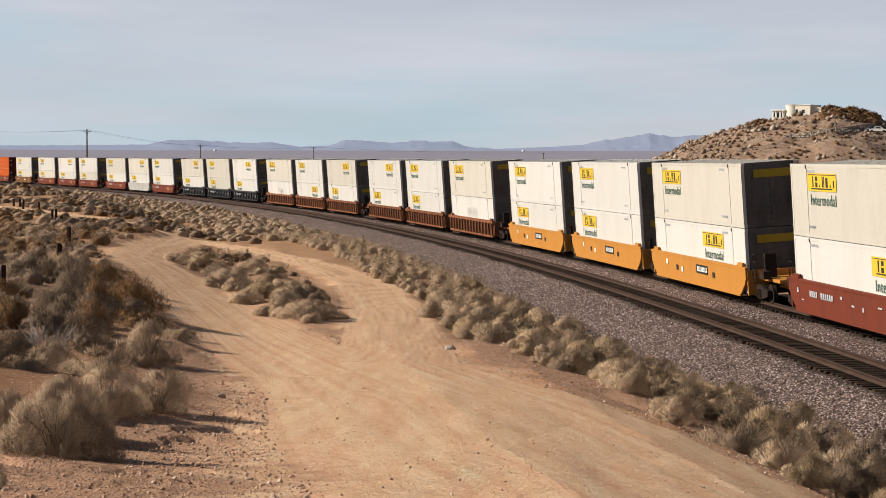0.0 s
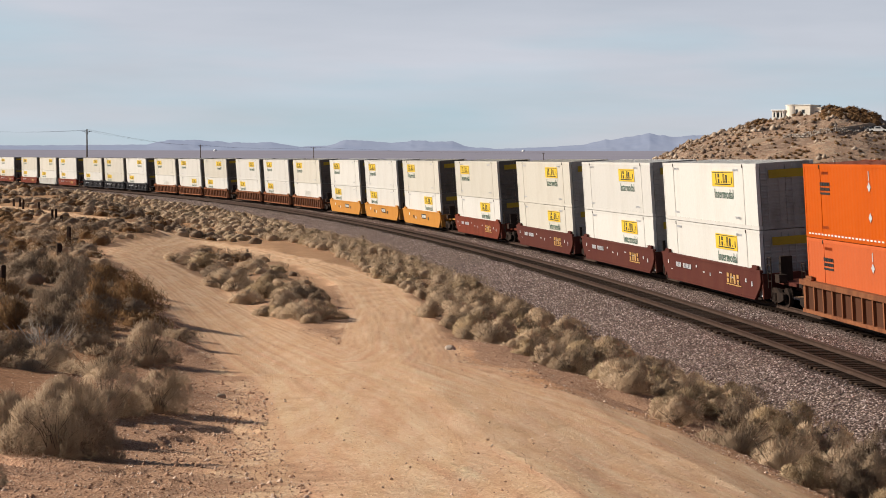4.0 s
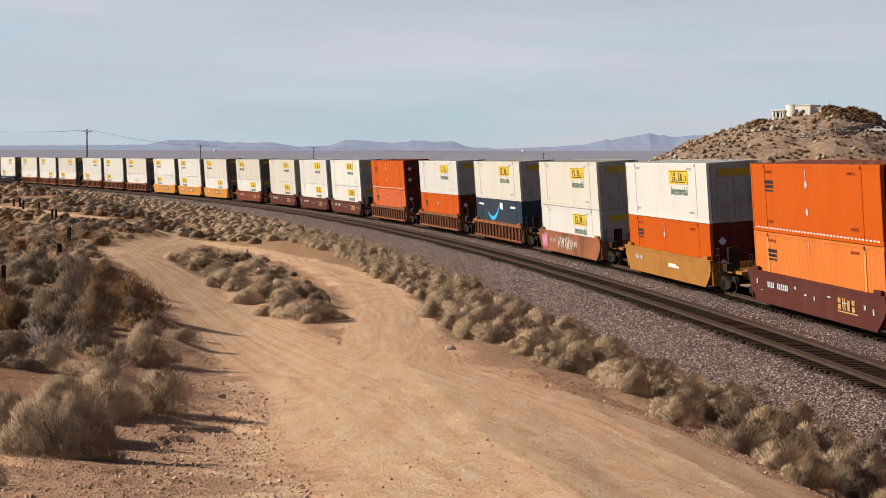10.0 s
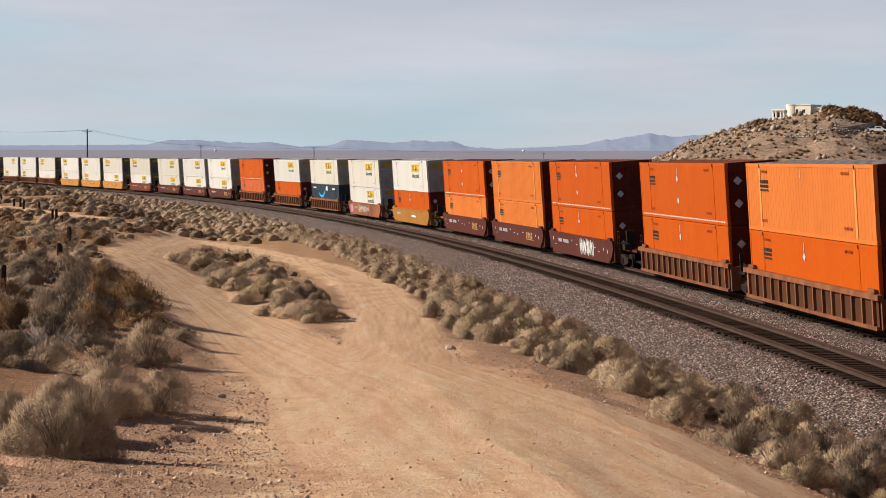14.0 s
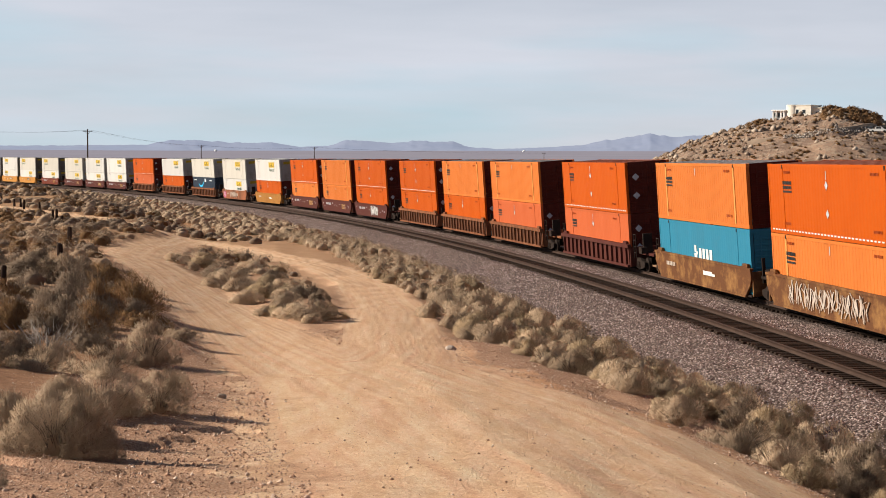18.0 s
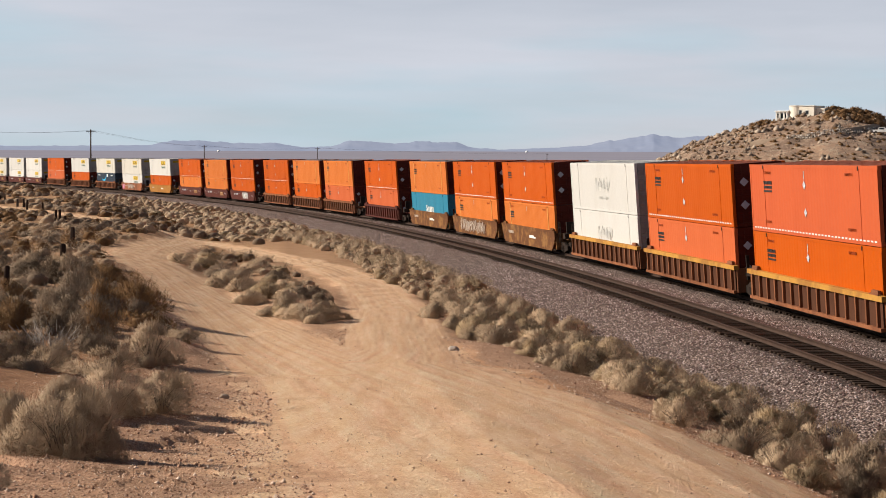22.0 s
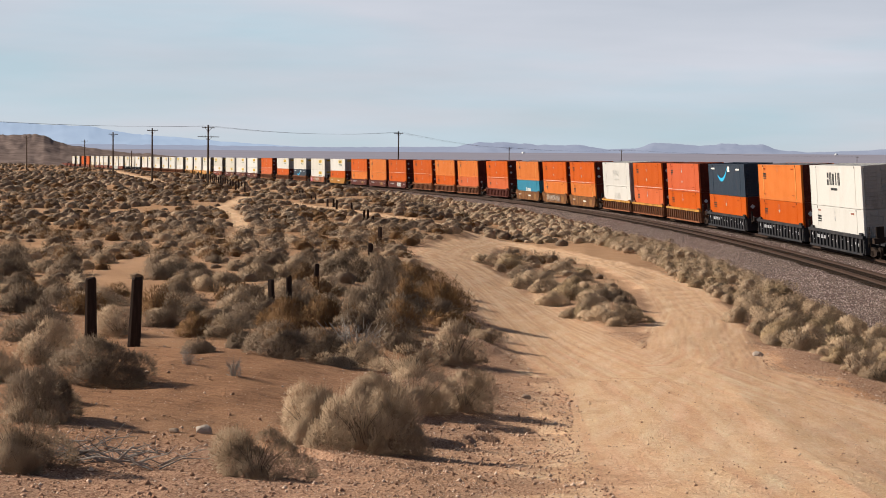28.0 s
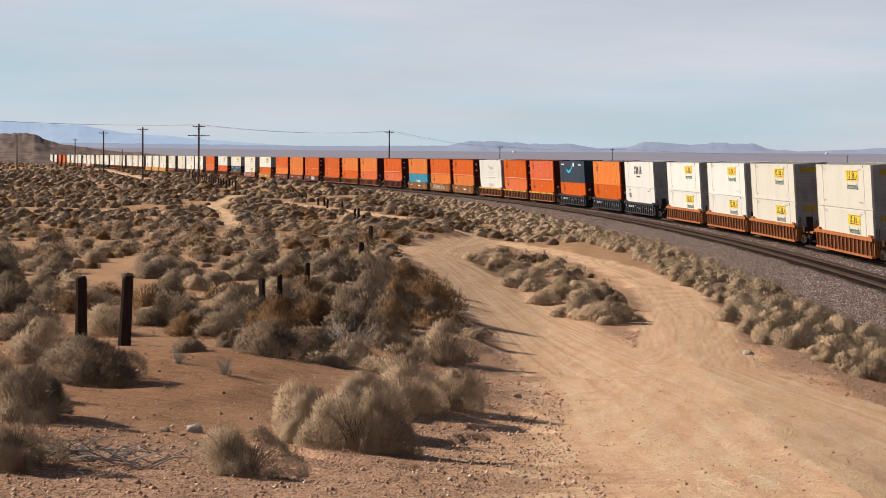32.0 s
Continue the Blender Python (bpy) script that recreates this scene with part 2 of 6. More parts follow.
def on_track(s, side=0.0, up=0.0):
    """A place at arc length s, side metres to the left of the track and up metres above the rails."""
    h = np.interp(s, TS, TH)
    return Vector((np.interp(s, TS, TX) - side * math.sin(h), np.interp(s, TS, TY) + side * math.cos(h), np.interp(s, TS, TZ) + up))


def track_coords(x, y):
    """Arc length and offset to the left of the track of many places."""
    x, y = np.asarray(x, float).ravel(), np.asarray(y, float).ravel()
    s, n = np.empty(len(x)), np.empty(len(x))
    for a in range(0, len(x), 20000):
        b = slice(a, a + 20000)
        k = np.zeros(len(x[b]), int)
        d = (x[b, None] - TX[None, ::16]) ** 2 + (y[b, None] - TY[None, ::16]) ** 2
        k = np.argmin(d, 1) * 16
        for reach in (8, 4, 2, 1):
            c = np.clip(np.stack([k - reach, k, k + reach], 1), 0, len(TS) - 1)
            dd = (x[b, None] - TX[c]) ** 2 + (y[b, None] - TY[c]) ** 2
            k = c[np.arange(len(c)), np.argmin(dd, 1)]
        vx, vy = x[b] - TX[k], y[b] - TY[k]
        s[b] = TS[k] + vx * np.cos(TH[k]) + vy * np.sin(TH[k])
        n[b] = -vx * np.sin(TH[k]) + vy * np.cos(TH[k])
    return s, n


def hash_noise(x, y, seed=0):
    """Smooth value noise on a unit lattice, -1 to 1."""
    xi, yi = np.floor(x), np.floor(y)
    fx, fy = x - xi, y - yi
    fx, fy = fx * fx * (3 - 2 * fx), fy * fy * (3 - 2 * fy)

    def h(a, b):
        v = np.sin(a * 127.1 + b * 311.7 + seed * 74.7) * 43758.5453
        return (v - np.floor(v)) * 2 - 1
    return (h(xi, yi) * (1 - fx) + h(xi + 1, yi) * fx) * (1 - fy) + (h(xi, yi + 1) * (1 - fx) + h(xi + 1, yi + 1) * fx) * fy


def smooth(a, b, v):
    k = np.clip((v - a) / (b - a), 0, 1)
    return k * k * (3 - 2 * k)


# The dirt roads: centre lines in the plan, with half widths.
ROADS = [
    [(2, -60, 5.0), (2, 0, 5.0), (3.2, 20, 5.4), (1.9, 30, 5.5), (0.8, 38, 5.2), (-0.9, 44, 4.3), (-1.9, 48, 4.0)],
    [(-1.8, 46, 2.8), (-1.3, 53.5, 2.0), (-1.8, 64, 1.9), (-2.0, 73, 1.8), (-3.6, 90, 1.8), (-5.6, 100, 1.7), (-7.0, 106, 1.7), (-10, 115, 1.5), (-14.1, 126, 1.4), (-18.4, 135, 1.4), (-22.4, 142, 1.3), (-26, 147, 1.2), (-31, 156, 1.1), (-41, 178, 1.0), (-60, 215, 0.9)],
    [(-2.8, 45, 2.8), (-4.0, 50, 2.7), (-6.9, 61.8, 2.3), (-9.8, 73.8, 2.3), (-13.2, 86.7, 2.2), (-15.4, 94, 2.0), (-16.8, 106, 1.7), (-18, 122, 1.5), (-18.7, 134, 1.4)],
    [(-231.7, 640, 2.2), (-173.8, 494, 1.9), (-138.4, 408, 1.7), (-106.6, 327, 1.4), (-95, 298, 1.0)],
    [(-63.6, 228, 0.9), (-51.5, 176, 0.75), (-42.8, 150, 0.7), (-34.0, 121, 0.6), (-29.2, 99, 0.5)],
]


def road_mask(x, y):
    """1 on the dirt roads, falling to 0 over their soft verges; and the signed offset from the nearest centre line in half widths."""
    best = np.full(len(x), 9.0)
    for line in ROADS:
        for (ax, ay, aw), (bx, by, bw) in zip(line, line[1:]):
            ux, uy = bx - ax, by - ay
            k = np.clip(((x - ax) * ux + (y - ay) * uy) / (ux * ux + uy * uy), 0, 1)
            d = np.hypot(x - ax - k * ux, y - ay - k * uy) / (aw + k * (bw - aw))
            best = np.minimum(best, d)
    return best


# Washed-out ledges in the bank beside the road: lines in the plan, and the drop on their near side.
LEDGES = [
    ([(-6.3, 27.3), (-5.3, 26.6), (-4.6, 27.4), (-3.9, 28.5)], 0.20),
    ([(-6.4, 23.6), (-5.2, 22.6), (-4.3, 22.5), (-3.4, 22.9), (-2.8, 22.6)], 0.20),
    ([(-5.0, 30.2), (-4.4, 29.9), (-3.6, 30.6)], 0.18),
    ([(-5.3, 33.2), (-4.6, 33.0), (-4.2, 33.5)], 0.15),
    ([(-5.0, 21.0), (-4.0, 20.4), (-3.0, 20.9)], 0.16),
    ([(6.9, 38.8), (6.2, 40.6), (4.9, 44.0), (3.6, 46.6)], 0.12),
]


def ledge(line, x, y):
    """0 to 1: just below a ledge, fading out away from it."""
    out = np.zeros(len(x))
    wave = 0.20 * hash_noise(x / 0.6, y / 0.6, 91) + 0.07 * hash_noise(x / 0.17, y / 0.17, 92)
    worn = 0.35 + 0.65 * smooth(-0.4, 0.5, hash_noise(x / 0.9, y / 0.9, 93))
    for (ax, ay), (bx, by) in zip(line, line[1:]):
        ux, uy = bx - ax, by - ay
        ln = math.hypot(ux, uy)
        k = ((x - ax) * ux + (y - ay) * uy) / ln
        d = ((x - ax) * uy - (y - ay) * ux) / ln + wave
        along = smooth(-0.25, 0.05, k) * (1 - smooth(ln - 0.05, ln + 0.25, k))
        out = np.maximum(out, smooth(0, 0.09, d) * (1 - smooth(0.3, 1.1, d)) * along * worn)
    return out


def ground_height(x, y, fine=True):
    x, y = np.asarray(x, float).ravel(), np.asarray(y, float).ravel()
    s, n = track_coords(x, y)
    r = np.hypot(x, y)
    far = np.where(y > 0, r, 0.0)
    road = np.interp(far, [0, 8, 18, 28, 40, 55, 80, 120, 300, 900, 2000, 5000], [4.35, 3.7, 2.6, 1.75, 1.05, 0.5, 0.1, 0.0, 0.1, 0.4, 0.0, -2.0])
    left = np.interp(far, [0, 8, 18, 28, 40, 70, 120, 250, 500, 900, 2000, 5000], [4.35, 3.75, 2.8, 2.3, 1.9, 1.5, 1.2, 1.3, 1.5, 1.5, 0.5, -2.0])
    z = road + (left - road) * smooth(23, 31, n)
    rail = np.interp(s, TS, TZ)
    side = np.interp(n, [-40, -14, -9.5, 8.5, 10.2, 13.0, 16.0, 19.5], [0, 0, 1, 1, 1, 0.62, 0.22, 0])
    bed = rail + np.interp(n, [-40, -14, -9.5, -7, 8, 10.5, 14], [-0.7, -0.9, -1.0, -0.95, -0.95, -1.0, -0.7])
    z = z * (1 - side) + bed * side
    z = np.where(n < -14, rail - 0.8, z)
    if fine:
        rough = smooth(0.8, 1.3, road_mask(x, y)) * smooth(8.5, 12, np.abs(n))
        z = z + rough * (0.20 * hash_noise(x / 7, y / 7, 1) + 0.05 * hash_noise(x / 1.7, y / 1.7, 2) + 0.03 * hash_noise(x / 0.6, y / 0.6, 3))
        for line, drop in LEDGES:
            z = z - drop * ledge(line, x, y)
        z = z + 0.025 * hash_noise(x / 0.8, y / 2.5, 5) + 0.012 * hash_noise(x / 0.25, y / 0.25, 4)
    return z


# ---- building helpers ----
def part(name, bm, material, parent=None, label="", smooth_shade=False):
    """Links a bmesh (or a ready mesh) as one mesh object under a thing or a part."""
    if isinstance(bm, bmesh.types.BMesh):
        me = bpy.data.meshes.new(name)
        bm.to_mesh(me)
        bm.free()
    else:
        me = bm
    if material and not me.materials:
        me.materials.append(material)
    if smooth_shade:
        me.shade_smooth()
    ob = new(name, me)
    ob.parent = parent
    if label:
        tagged(ob, label)
    return ob


def box(bm, cx, cy, cz, sx, sy, sz, m=None):
    """A box of that centre and size, added to bm."""
    v = []
    for k in range(8):
        p = Vector((cx + (sx / 2 if k & 1 else -sx / 2), cy + (sy / 2 if k & 2 else -sy / 2), cz + (sz / 2 if k & 4 else -sz / 2)))
        v.append(bm.verts.new(m @ p if m else p))
    for f in ((0, 2, 3, 1), (4, 5, 7, 6), (0, 1, 5, 4), (2, 6, 7, 3), (0, 4, 6, 2), (1, 3, 7, 5)):
        bm.faces.new([v[i] for i in f])
    return v


def boxes(*rows):
    bm = bmesh.new()
    for r in rows:
        box(bm, *r)
    return bm


def chamfered(sx, sy, sz, c, cx=0, cy=0, cz=0):
    bm = boxes((cx, cy, cz, sx, sy, sz))
    bmesh.ops.bevel(bm, geom=list(bm.edges), offset=c, segments=1, affect="EDGES")
    return bm


def tube(bm, a, b, r0, r1=None, sides=6):
    """A tapered rod from a to b."""
    a, b = Vector(a), Vector(b)
    r1 = r0 if r1 is None else r1
    q = (b - a).to_track_quat("Z", "Y")
    rings = []
    for c, r in ((a, r0), (b, r1)):
        rings.append([bm.verts.new(c + q @ Vector((r * math.cos(k * math.tau / sides), r * math.sin(k * math.tau / sides), 0))) for k in range(sides)])
    for k in range(sides):
        j = (k + 1) % sides
        bm.faces.new((rings[0][k], rings[0][j], rings[1][j], rings[1][k]))
    bm.faces.new(rings[0][::-1])
    bm.faces.new(rings[1])


def prism(bm, outline, y0, y1):
    """An outline in x and z, drawn out from y0 to y1."""
    a = [bm.verts.new((x, y0, z)) for x, z in outline]
    b = [bm.verts.new((x, y1, z)) for x, z in outline]
    n = len(a)
    fs = [bm.faces.new(a), bm.faces.new(b[::-1])]
    for k in range(n):
        fs.append(bm.faces.new((a[k], b[k], b[(k + 1) % n], a[(k + 1) % n])))
    bmesh.ops.recalc_face_normals(bm, faces=fs)


def grid_mesh(name, pts, cols, closed=False):
    """A mesh over rows of points laid out cols to a row."""
    me = bpy.data.meshes.new(name)
    pts = np.asarray(pts, np.float32)
    rows = len(pts) // cols
    i = np.arange(rows - 1)[:, None] * cols
    j = np.arange(cols if closed else cols - 1)[None, :]
    k = (j + 1) % cols
    faces = np.stack([i + j, i + k, i + cols + k, i + cols + j], -1).reshape(-1, 4)
    me.vertices.add(len(pts))
    me.vertices.foreach_set("co", pts.ravel())
    me.loops.add(faces.size)
    me.loops.foreach_set("vertex_index", faces.ravel().astype(np.int32))
    me.polygons.add(len(faces))
    me.polygons.foreach_set("loop_start", np.arange(0, faces.size, 4, dtype=np.int32))
    me.update(calc_edges=True)
    return me


def mark(me, name, values):
    a = me.attributes.new(name, "FLOAT", "POINT")
    a.data.foreach_set("value", np.asarray(values, np.float32))


# ---- ground ----
def ground_material():
    m, nt, p = nodes_of("desert_ground")
    co = nt.nodes.new("ShaderNodeTexCoord").outputs["Object"]

    def attr(name):
        a = nt.nodes.new("ShaderNodeAttribute")
        a.attribute_name = name
        return a.outputs["Fac"]
    wide, mid, fine = noise_node(nt, co, 0.12, 4), noise_node(nt, co, 0.9, 5), noise_node(nt, co, 14.0, 4)
    vor = nt.nodes.new("ShaderNodeTexVoronoi")
    vor.inputs["Scale"].default_value = 16.0
    nt.links.new(co, vor.inputs["Vector"])
    soil = mix(nt, ramp(nt, wide, 0.35, 0.65), (0.38, 0.222, 0.122), (0.27, 0.15, 0.08))
    soil = mix(nt, ramp(nt, mid, 0.35, 0.7), soil, (0.39, 0.24, 0.138))
    sand = mix(nt, ramp(nt, mid, 0.3, 0.7), (0.71, 0.445, 0.27), (0.62, 0.38, 0.225))
    ruts = noise_node(nt, co, 1.0, 4, 0.65, (2.6, 0.28, 1))
    sand = mix(nt, ramp(nt, ruts, 0.42, 0.62), sand, (0.74, 0.495, 0.325))
    sand = mix(nt, attr("rut"), sand, mix(nt, mid, (0.36, 0.215, 0.125), (0.50, 0.32, 0.20)))
    lane = nt.nodes.new("ShaderNodeCombineXYZ")
    nt.links.new(attr("lane"), lane.inputs[0])
    nt.links.new(attr("along"), lane.inputs[1])
    worn = noise_node(nt, lane.outputs[0], 1.0, 6, 0.7)
    sand = mix(nt, 0.5, sand, mix(nt, ramp(nt, worn, 0.36, 0.64), (0.33, 0.32, 0.31), (0.64, 0.64, 0.64)), "OVERLAY")
    litter = noise_node(nt, co, 3.2, 6, 0.72, (0.6, 1.6, 1))
    red = mix(nt, ramp(nt, litter, 0.38, 0.64), (0.17, 0.081, 0.04), (0.29, 0.152, 0.078))
    col = mix(nt, attr("road"), soil, sand)
    col = mix(nt, attr("red"), col, red)
    col = mix(nt, attr("ochre"), col, mix(nt, ramp(nt, mid, 0.35, 0.65), (0.68, 0.345, 0.155), (0.54, 0.26, 0.115)))
    pebble = ramp(nt, vor.outputs["Distance"], 0.12, 0.30, (1, 1, 1), (0, 0, 0))
    vor2 = nt.nodes.new("ShaderNodeTexVoronoi")
    vor2.inputs["Scale"].default_value = 34.0
    nt.links.new(co, vor2.inputs["Vector"])
    sep = nt.nodes.new("ShaderNodeSeparateColor")
    nt.links.new(vor2.outputs["Color"], sep.inputs["Color"])
    gravel = mix(nt, sep.outputs["Red"], (0.21, 0.11, 0.07), (0.56, 0.365, 0.25))
    half = nt.nodes.new("ShaderNodeMath")
    half.operation = "MULTIPLY"
    half.inputs[1].default_value = 0.5
    nt.links.new(attr("stony"), half.inputs[0])
    col = mix(nt, half.outputs[0], col, gravel)
    col = mix(nt, attr("gravel"), col, mix(nt, 0.75, col, mix(nt, sep.outputs["Green"], (0.155, 0.08, 0.053), (0.50, 0.32, 0.22))))
    pick = nt.nodes.new("ShaderNodeMath")
    pick.operation = "MULTIPLY"
    nt.links.new(pebble, pick.inputs[0])
    nt.links.new(ramp(nt, vor.outputs["Color"], 0.45, 0.5), pick.inputs[1])
    some = nt.nodes.new("ShaderNodeMath")
    some.operation = "MULTIPLY"
    nt.links.new(pick.outputs[0], some.inputs[0])
    nt.links.new(attr("stony"), some.inputs[1])
    col = mix(nt, some.outputs[0], col, mix(nt, fine, (0.30, 0.19, 0.13), (0.56, 0.46, 0.38)))
    grit = noise_node(nt, co, 42.0, 3, 0.7)
    col = mix(nt, 0.55, col, mix(nt, fine, (0.30, 0.28, 0.26), (0.9, 0.9, 0.9)), "OVERLAY")
    col = mix(nt, 0.6, col, mix(nt, ramp(nt, grit, 0.3, 0.7), (0.28, 0.26, 0.25), (0.78, 0.78, 0.78)), "OVERLAY")
    nt.links.new(col, p.inputs["Base Color"])
    p.inputs["Roughness"].default_value = 0.95
    p.inputs["Specular IOR Level"].default_value = 0.04
    both = nt.nodes.new("ShaderNodeMath")
    both.operation = "ADD"
    nt.links.new(mix(nt, 0.5, fine, grit, "ADD"), both.inputs[0])
    nt.links.new(pick.outputs[0], both.inputs[1])
    bump(nt, p, both.outputs[0], 0.9, 0.04)
    return m


def rut_marks(x, y, near):
    """Wheel tracks that run along the roads, 0 to 1."""
    wav = near + 0.05 * hash_noise(x / 9, y / 30, 61) + 0.015 * hash_noise(x / 3, y / 9, 62)
    k = np.zeros(len(x))
    for c, w in ((0.10, 0.03), (0.19, 0.02), (0.31, 0.035), (0.40, 0.02), (0.50, 0.035), (0.60, 0.025), (0.70, 0.035), (0.82, 0.03)):
        k = np.maximum(k, np.exp(-((wav - c) / w) ** 2) * (0.55 + 0.45 * hash_noise(x / 3 + c * 40, y / 14, 63)))
    return np.clip(k, 0, 1) * (0.25 + 0.75 * smooth(32, 60, np.hypot(x, y)))


def build_ground():
    fine_az = np.radians(np.arange(-16.5, 27.01, 0.11))
    rest = np.radians(np.arange(29.5, 341.0, 5.0))
    az = np.concatenate([fine_az, rest])
    r = np.concatenate([[0.02, 2, 4, 6, 8, 10, 12], np.geomspace(13.5, 52, 360), np.geomspace(52.3, 4800, 400)])
    x = (-np.sin(az)[None, :] * r[:, None]).ravel()
    y = (np.cos(az)[None, :] * r[:, None]).ravel()
    x, y = x + 0.13, y - 0.07
    z = ground_height(x, y)
    z = z - 0.02 * rut_marks(x, y, road_mask(x, y)) * (np.hypot(x, y) < 140)
    me = grid_mesh("ground", np.stack([x, y, z], 1), len(az), closed=True)
    near = road_mask(x, y)
    s, n = track_coords(x, y)
    wob = 0.18 * hash_noise(x / 1.3, y / 1.3, 8) + 0.12 * hash_noise(x / 0.4, y / 0.4, 9)
    dist = np.hypot(x, y)
    road = 1 - smooth(0.82, 1.12, near + wob)
    patch = smooth(0.25, 0.6, hash_noise(x / 9, y / 26, 12) + 0.4 * hash_noise(x / 3, y / 6, 13)) * smooth(45, 90, dist) * (n > 24)
    mark(me, "road", np.clip(road + 0.18 * patch, 0, 1))
    bank = smooth(0.93, 1.0, near + wob * 0.6) * (1 - smooth(1.05, 1.14, near + wob * 0.6)) * (n < 19) * smooth(14, 20, dist) * (1 - smooth(50, 62, dist))
    mark(me, "ochre", bank * (0.75 + 0.25 * hash_noise(x / 1.5, y / 1.5, 22)))
    strip = (n < 20) * smooth(1.05, 1.14, near + wob * 0.6) * (1 - smooth(55, 90, dist))
    yard = smooth(24, 26, n) * (1 - smooth(40, 58, dist)) * (0.62 + 0.38 * smooth(-0.3, 0.4, hash_noise(x / 5, y / 5, 21)))
    mark(me, "red", np.maximum(yard, 0.45 * strip))
    verge = (n > 19) * smooth(0.95, 1.06, near + 0.5 * wob) * (1 - smooth(1.35, 1.6, near + wob)) * (1 - smooth(46, 58, dist))
    fore = smooth(24, 26, n) * (1 - smooth(22, 25.5, dist + 2.2 * hash_noise(x / 2.2, y / 2.2, 24)))
    mark(me, "gravel", np.clip(np.maximum(np.maximum(0.55 * verge, fore), 0.6 * strip), 0, 1))
    mark(me, "lane", near * 9)
    mark(me, "along", dist * 0.07)
    mark(me, "rut", rut_marks(x, y, near))
    mark(me, "stony", np.clip(0.42 + smooth(0.7, 1.1, near) * 0.58, 0, 1) * (1 - 0.55 * smooth(24, 27, n) * smooth(1.3, 1.9, near)) * (1 - smooth(60, 160, dist)))
    me.materials.append(ground_material())
    me.shade_smooth()
    tagged(new("ground", me), "sandy reddish desert ground with pale dirt tracks", "ground", kind="structure")


build_ground()


# ---- ballast and the two tracks ----
def ballast_material():
    m, nt, p = nodes_of("crushed_stone_ballast")
    co = nt.nodes.new("ShaderNodeTexCoord").outputs["Object"]
    vor = nt.nodes.new("ShaderNodeTexVoronoi")
    vor.inputs["Scale"].default_value = 12.0
    nt.links.new(co, vor.inputs["Vector"])
    sep = nt.nodes.new("ShaderNodeSeparateColor")
    nt.links.new(vor.outputs["Color"], sep.inputs["Color"])
    wide = noise_node(nt, co, 0.35, 4)
    stone = mix(nt, ramp(nt, sep.outputs["Red"], 0.1, 0.95), (0.12, 0.08, 0.068), (0.62, 0.475, 0.42))
    stone = mix(nt, ramp(nt, wide, 0.4, 0.7), stone, mix(nt, 0.4, stone, (0.30, 0.21, 0.15)))
    # Each stone darkens towards the gaps around it.
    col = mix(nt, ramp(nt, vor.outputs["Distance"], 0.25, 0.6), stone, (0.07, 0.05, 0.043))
    # Darker along both tracks, between and just beyond the rails.
    bed_dark = nt.nodes.new("ShaderNodeAttribute")
    bed_dark.attribute_name = "bed_dark"
    col = mix(nt, bed_dark.outputs["Fac"], col, mix(nt, 0.8, col, (0.022, 0.014, 0.011)))
    nt.links.new(col, p.inputs["Base Color"])
    p.inputs["Roughness"].default_value = 0.95
    p.inputs["Specular IOR Level"].default_value = 0.06
    inv = ramp(nt, vor.outputs["Distance"], 0.0, 0.6, (1, 1, 1), (0, 0, 0))
    bump(nt, p, inv, 0.9, 0.05)
    return m


M_BALLAST = ballast_material()


def build_ballast():
    s = np.concatenate([np.arange(-300, -70, 6.0), np.arange(-70, 140, 0.45), np.geomspace(140, 1500, 160)])
    n = np.concatenate([[-5.2, -4.2, -3.3, -2.6], np.linspace(-1.9, 8.0, 34), np.linspace(8.2, 11.2, 16)])
    sg, ng = np.meshgrid(s, n, indexing="ij")
    sg, ng = sg.ravel(), ng.ravel()
    h = np.interp(sg, TS, TH)
    top = np.interp(ng, [-5.2, -2.0, -1.5, 1.5, 2.55, 3.7, 6.6, 7.4, 11.2], [-1.15, -0.26, -0.25, -0.25, -0.36, -0.25, -0.25, -0.30, -1.35])
    z = np.interp(sg, TS, TZ) + top + (0.035 * hash_noise(sg / 0.5, ng / 0.5, 31) + 0.05 * hash_noise(sg / 2.2, ng / 1.1, 32)) * np.where(np.minimum(np.abs(ng), np.abs(ng - SECOND_TRACK)) < 1.4, 0.3, 1.0)
    x = np.interp(sg, TS, TX) - ng * np.sin(h)
    y = np.interp(sg, TS, TY) + ng * np.cos(h)
    me = grid_mesh("ballast", np.stack([x, y, z], 1), len(n))
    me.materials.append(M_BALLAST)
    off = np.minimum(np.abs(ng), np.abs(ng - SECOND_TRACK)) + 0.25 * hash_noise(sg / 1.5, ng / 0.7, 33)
    mark(me, "bed_dark", 1 - smooth(1.2, 1.6, off))
    me.shade_smooth()
    me.flip_normals()
    tagged(new("ballast", me), "bed of grey crushed-stone ballast under two tracks", "ballast", kind="structure")


build_ballast()


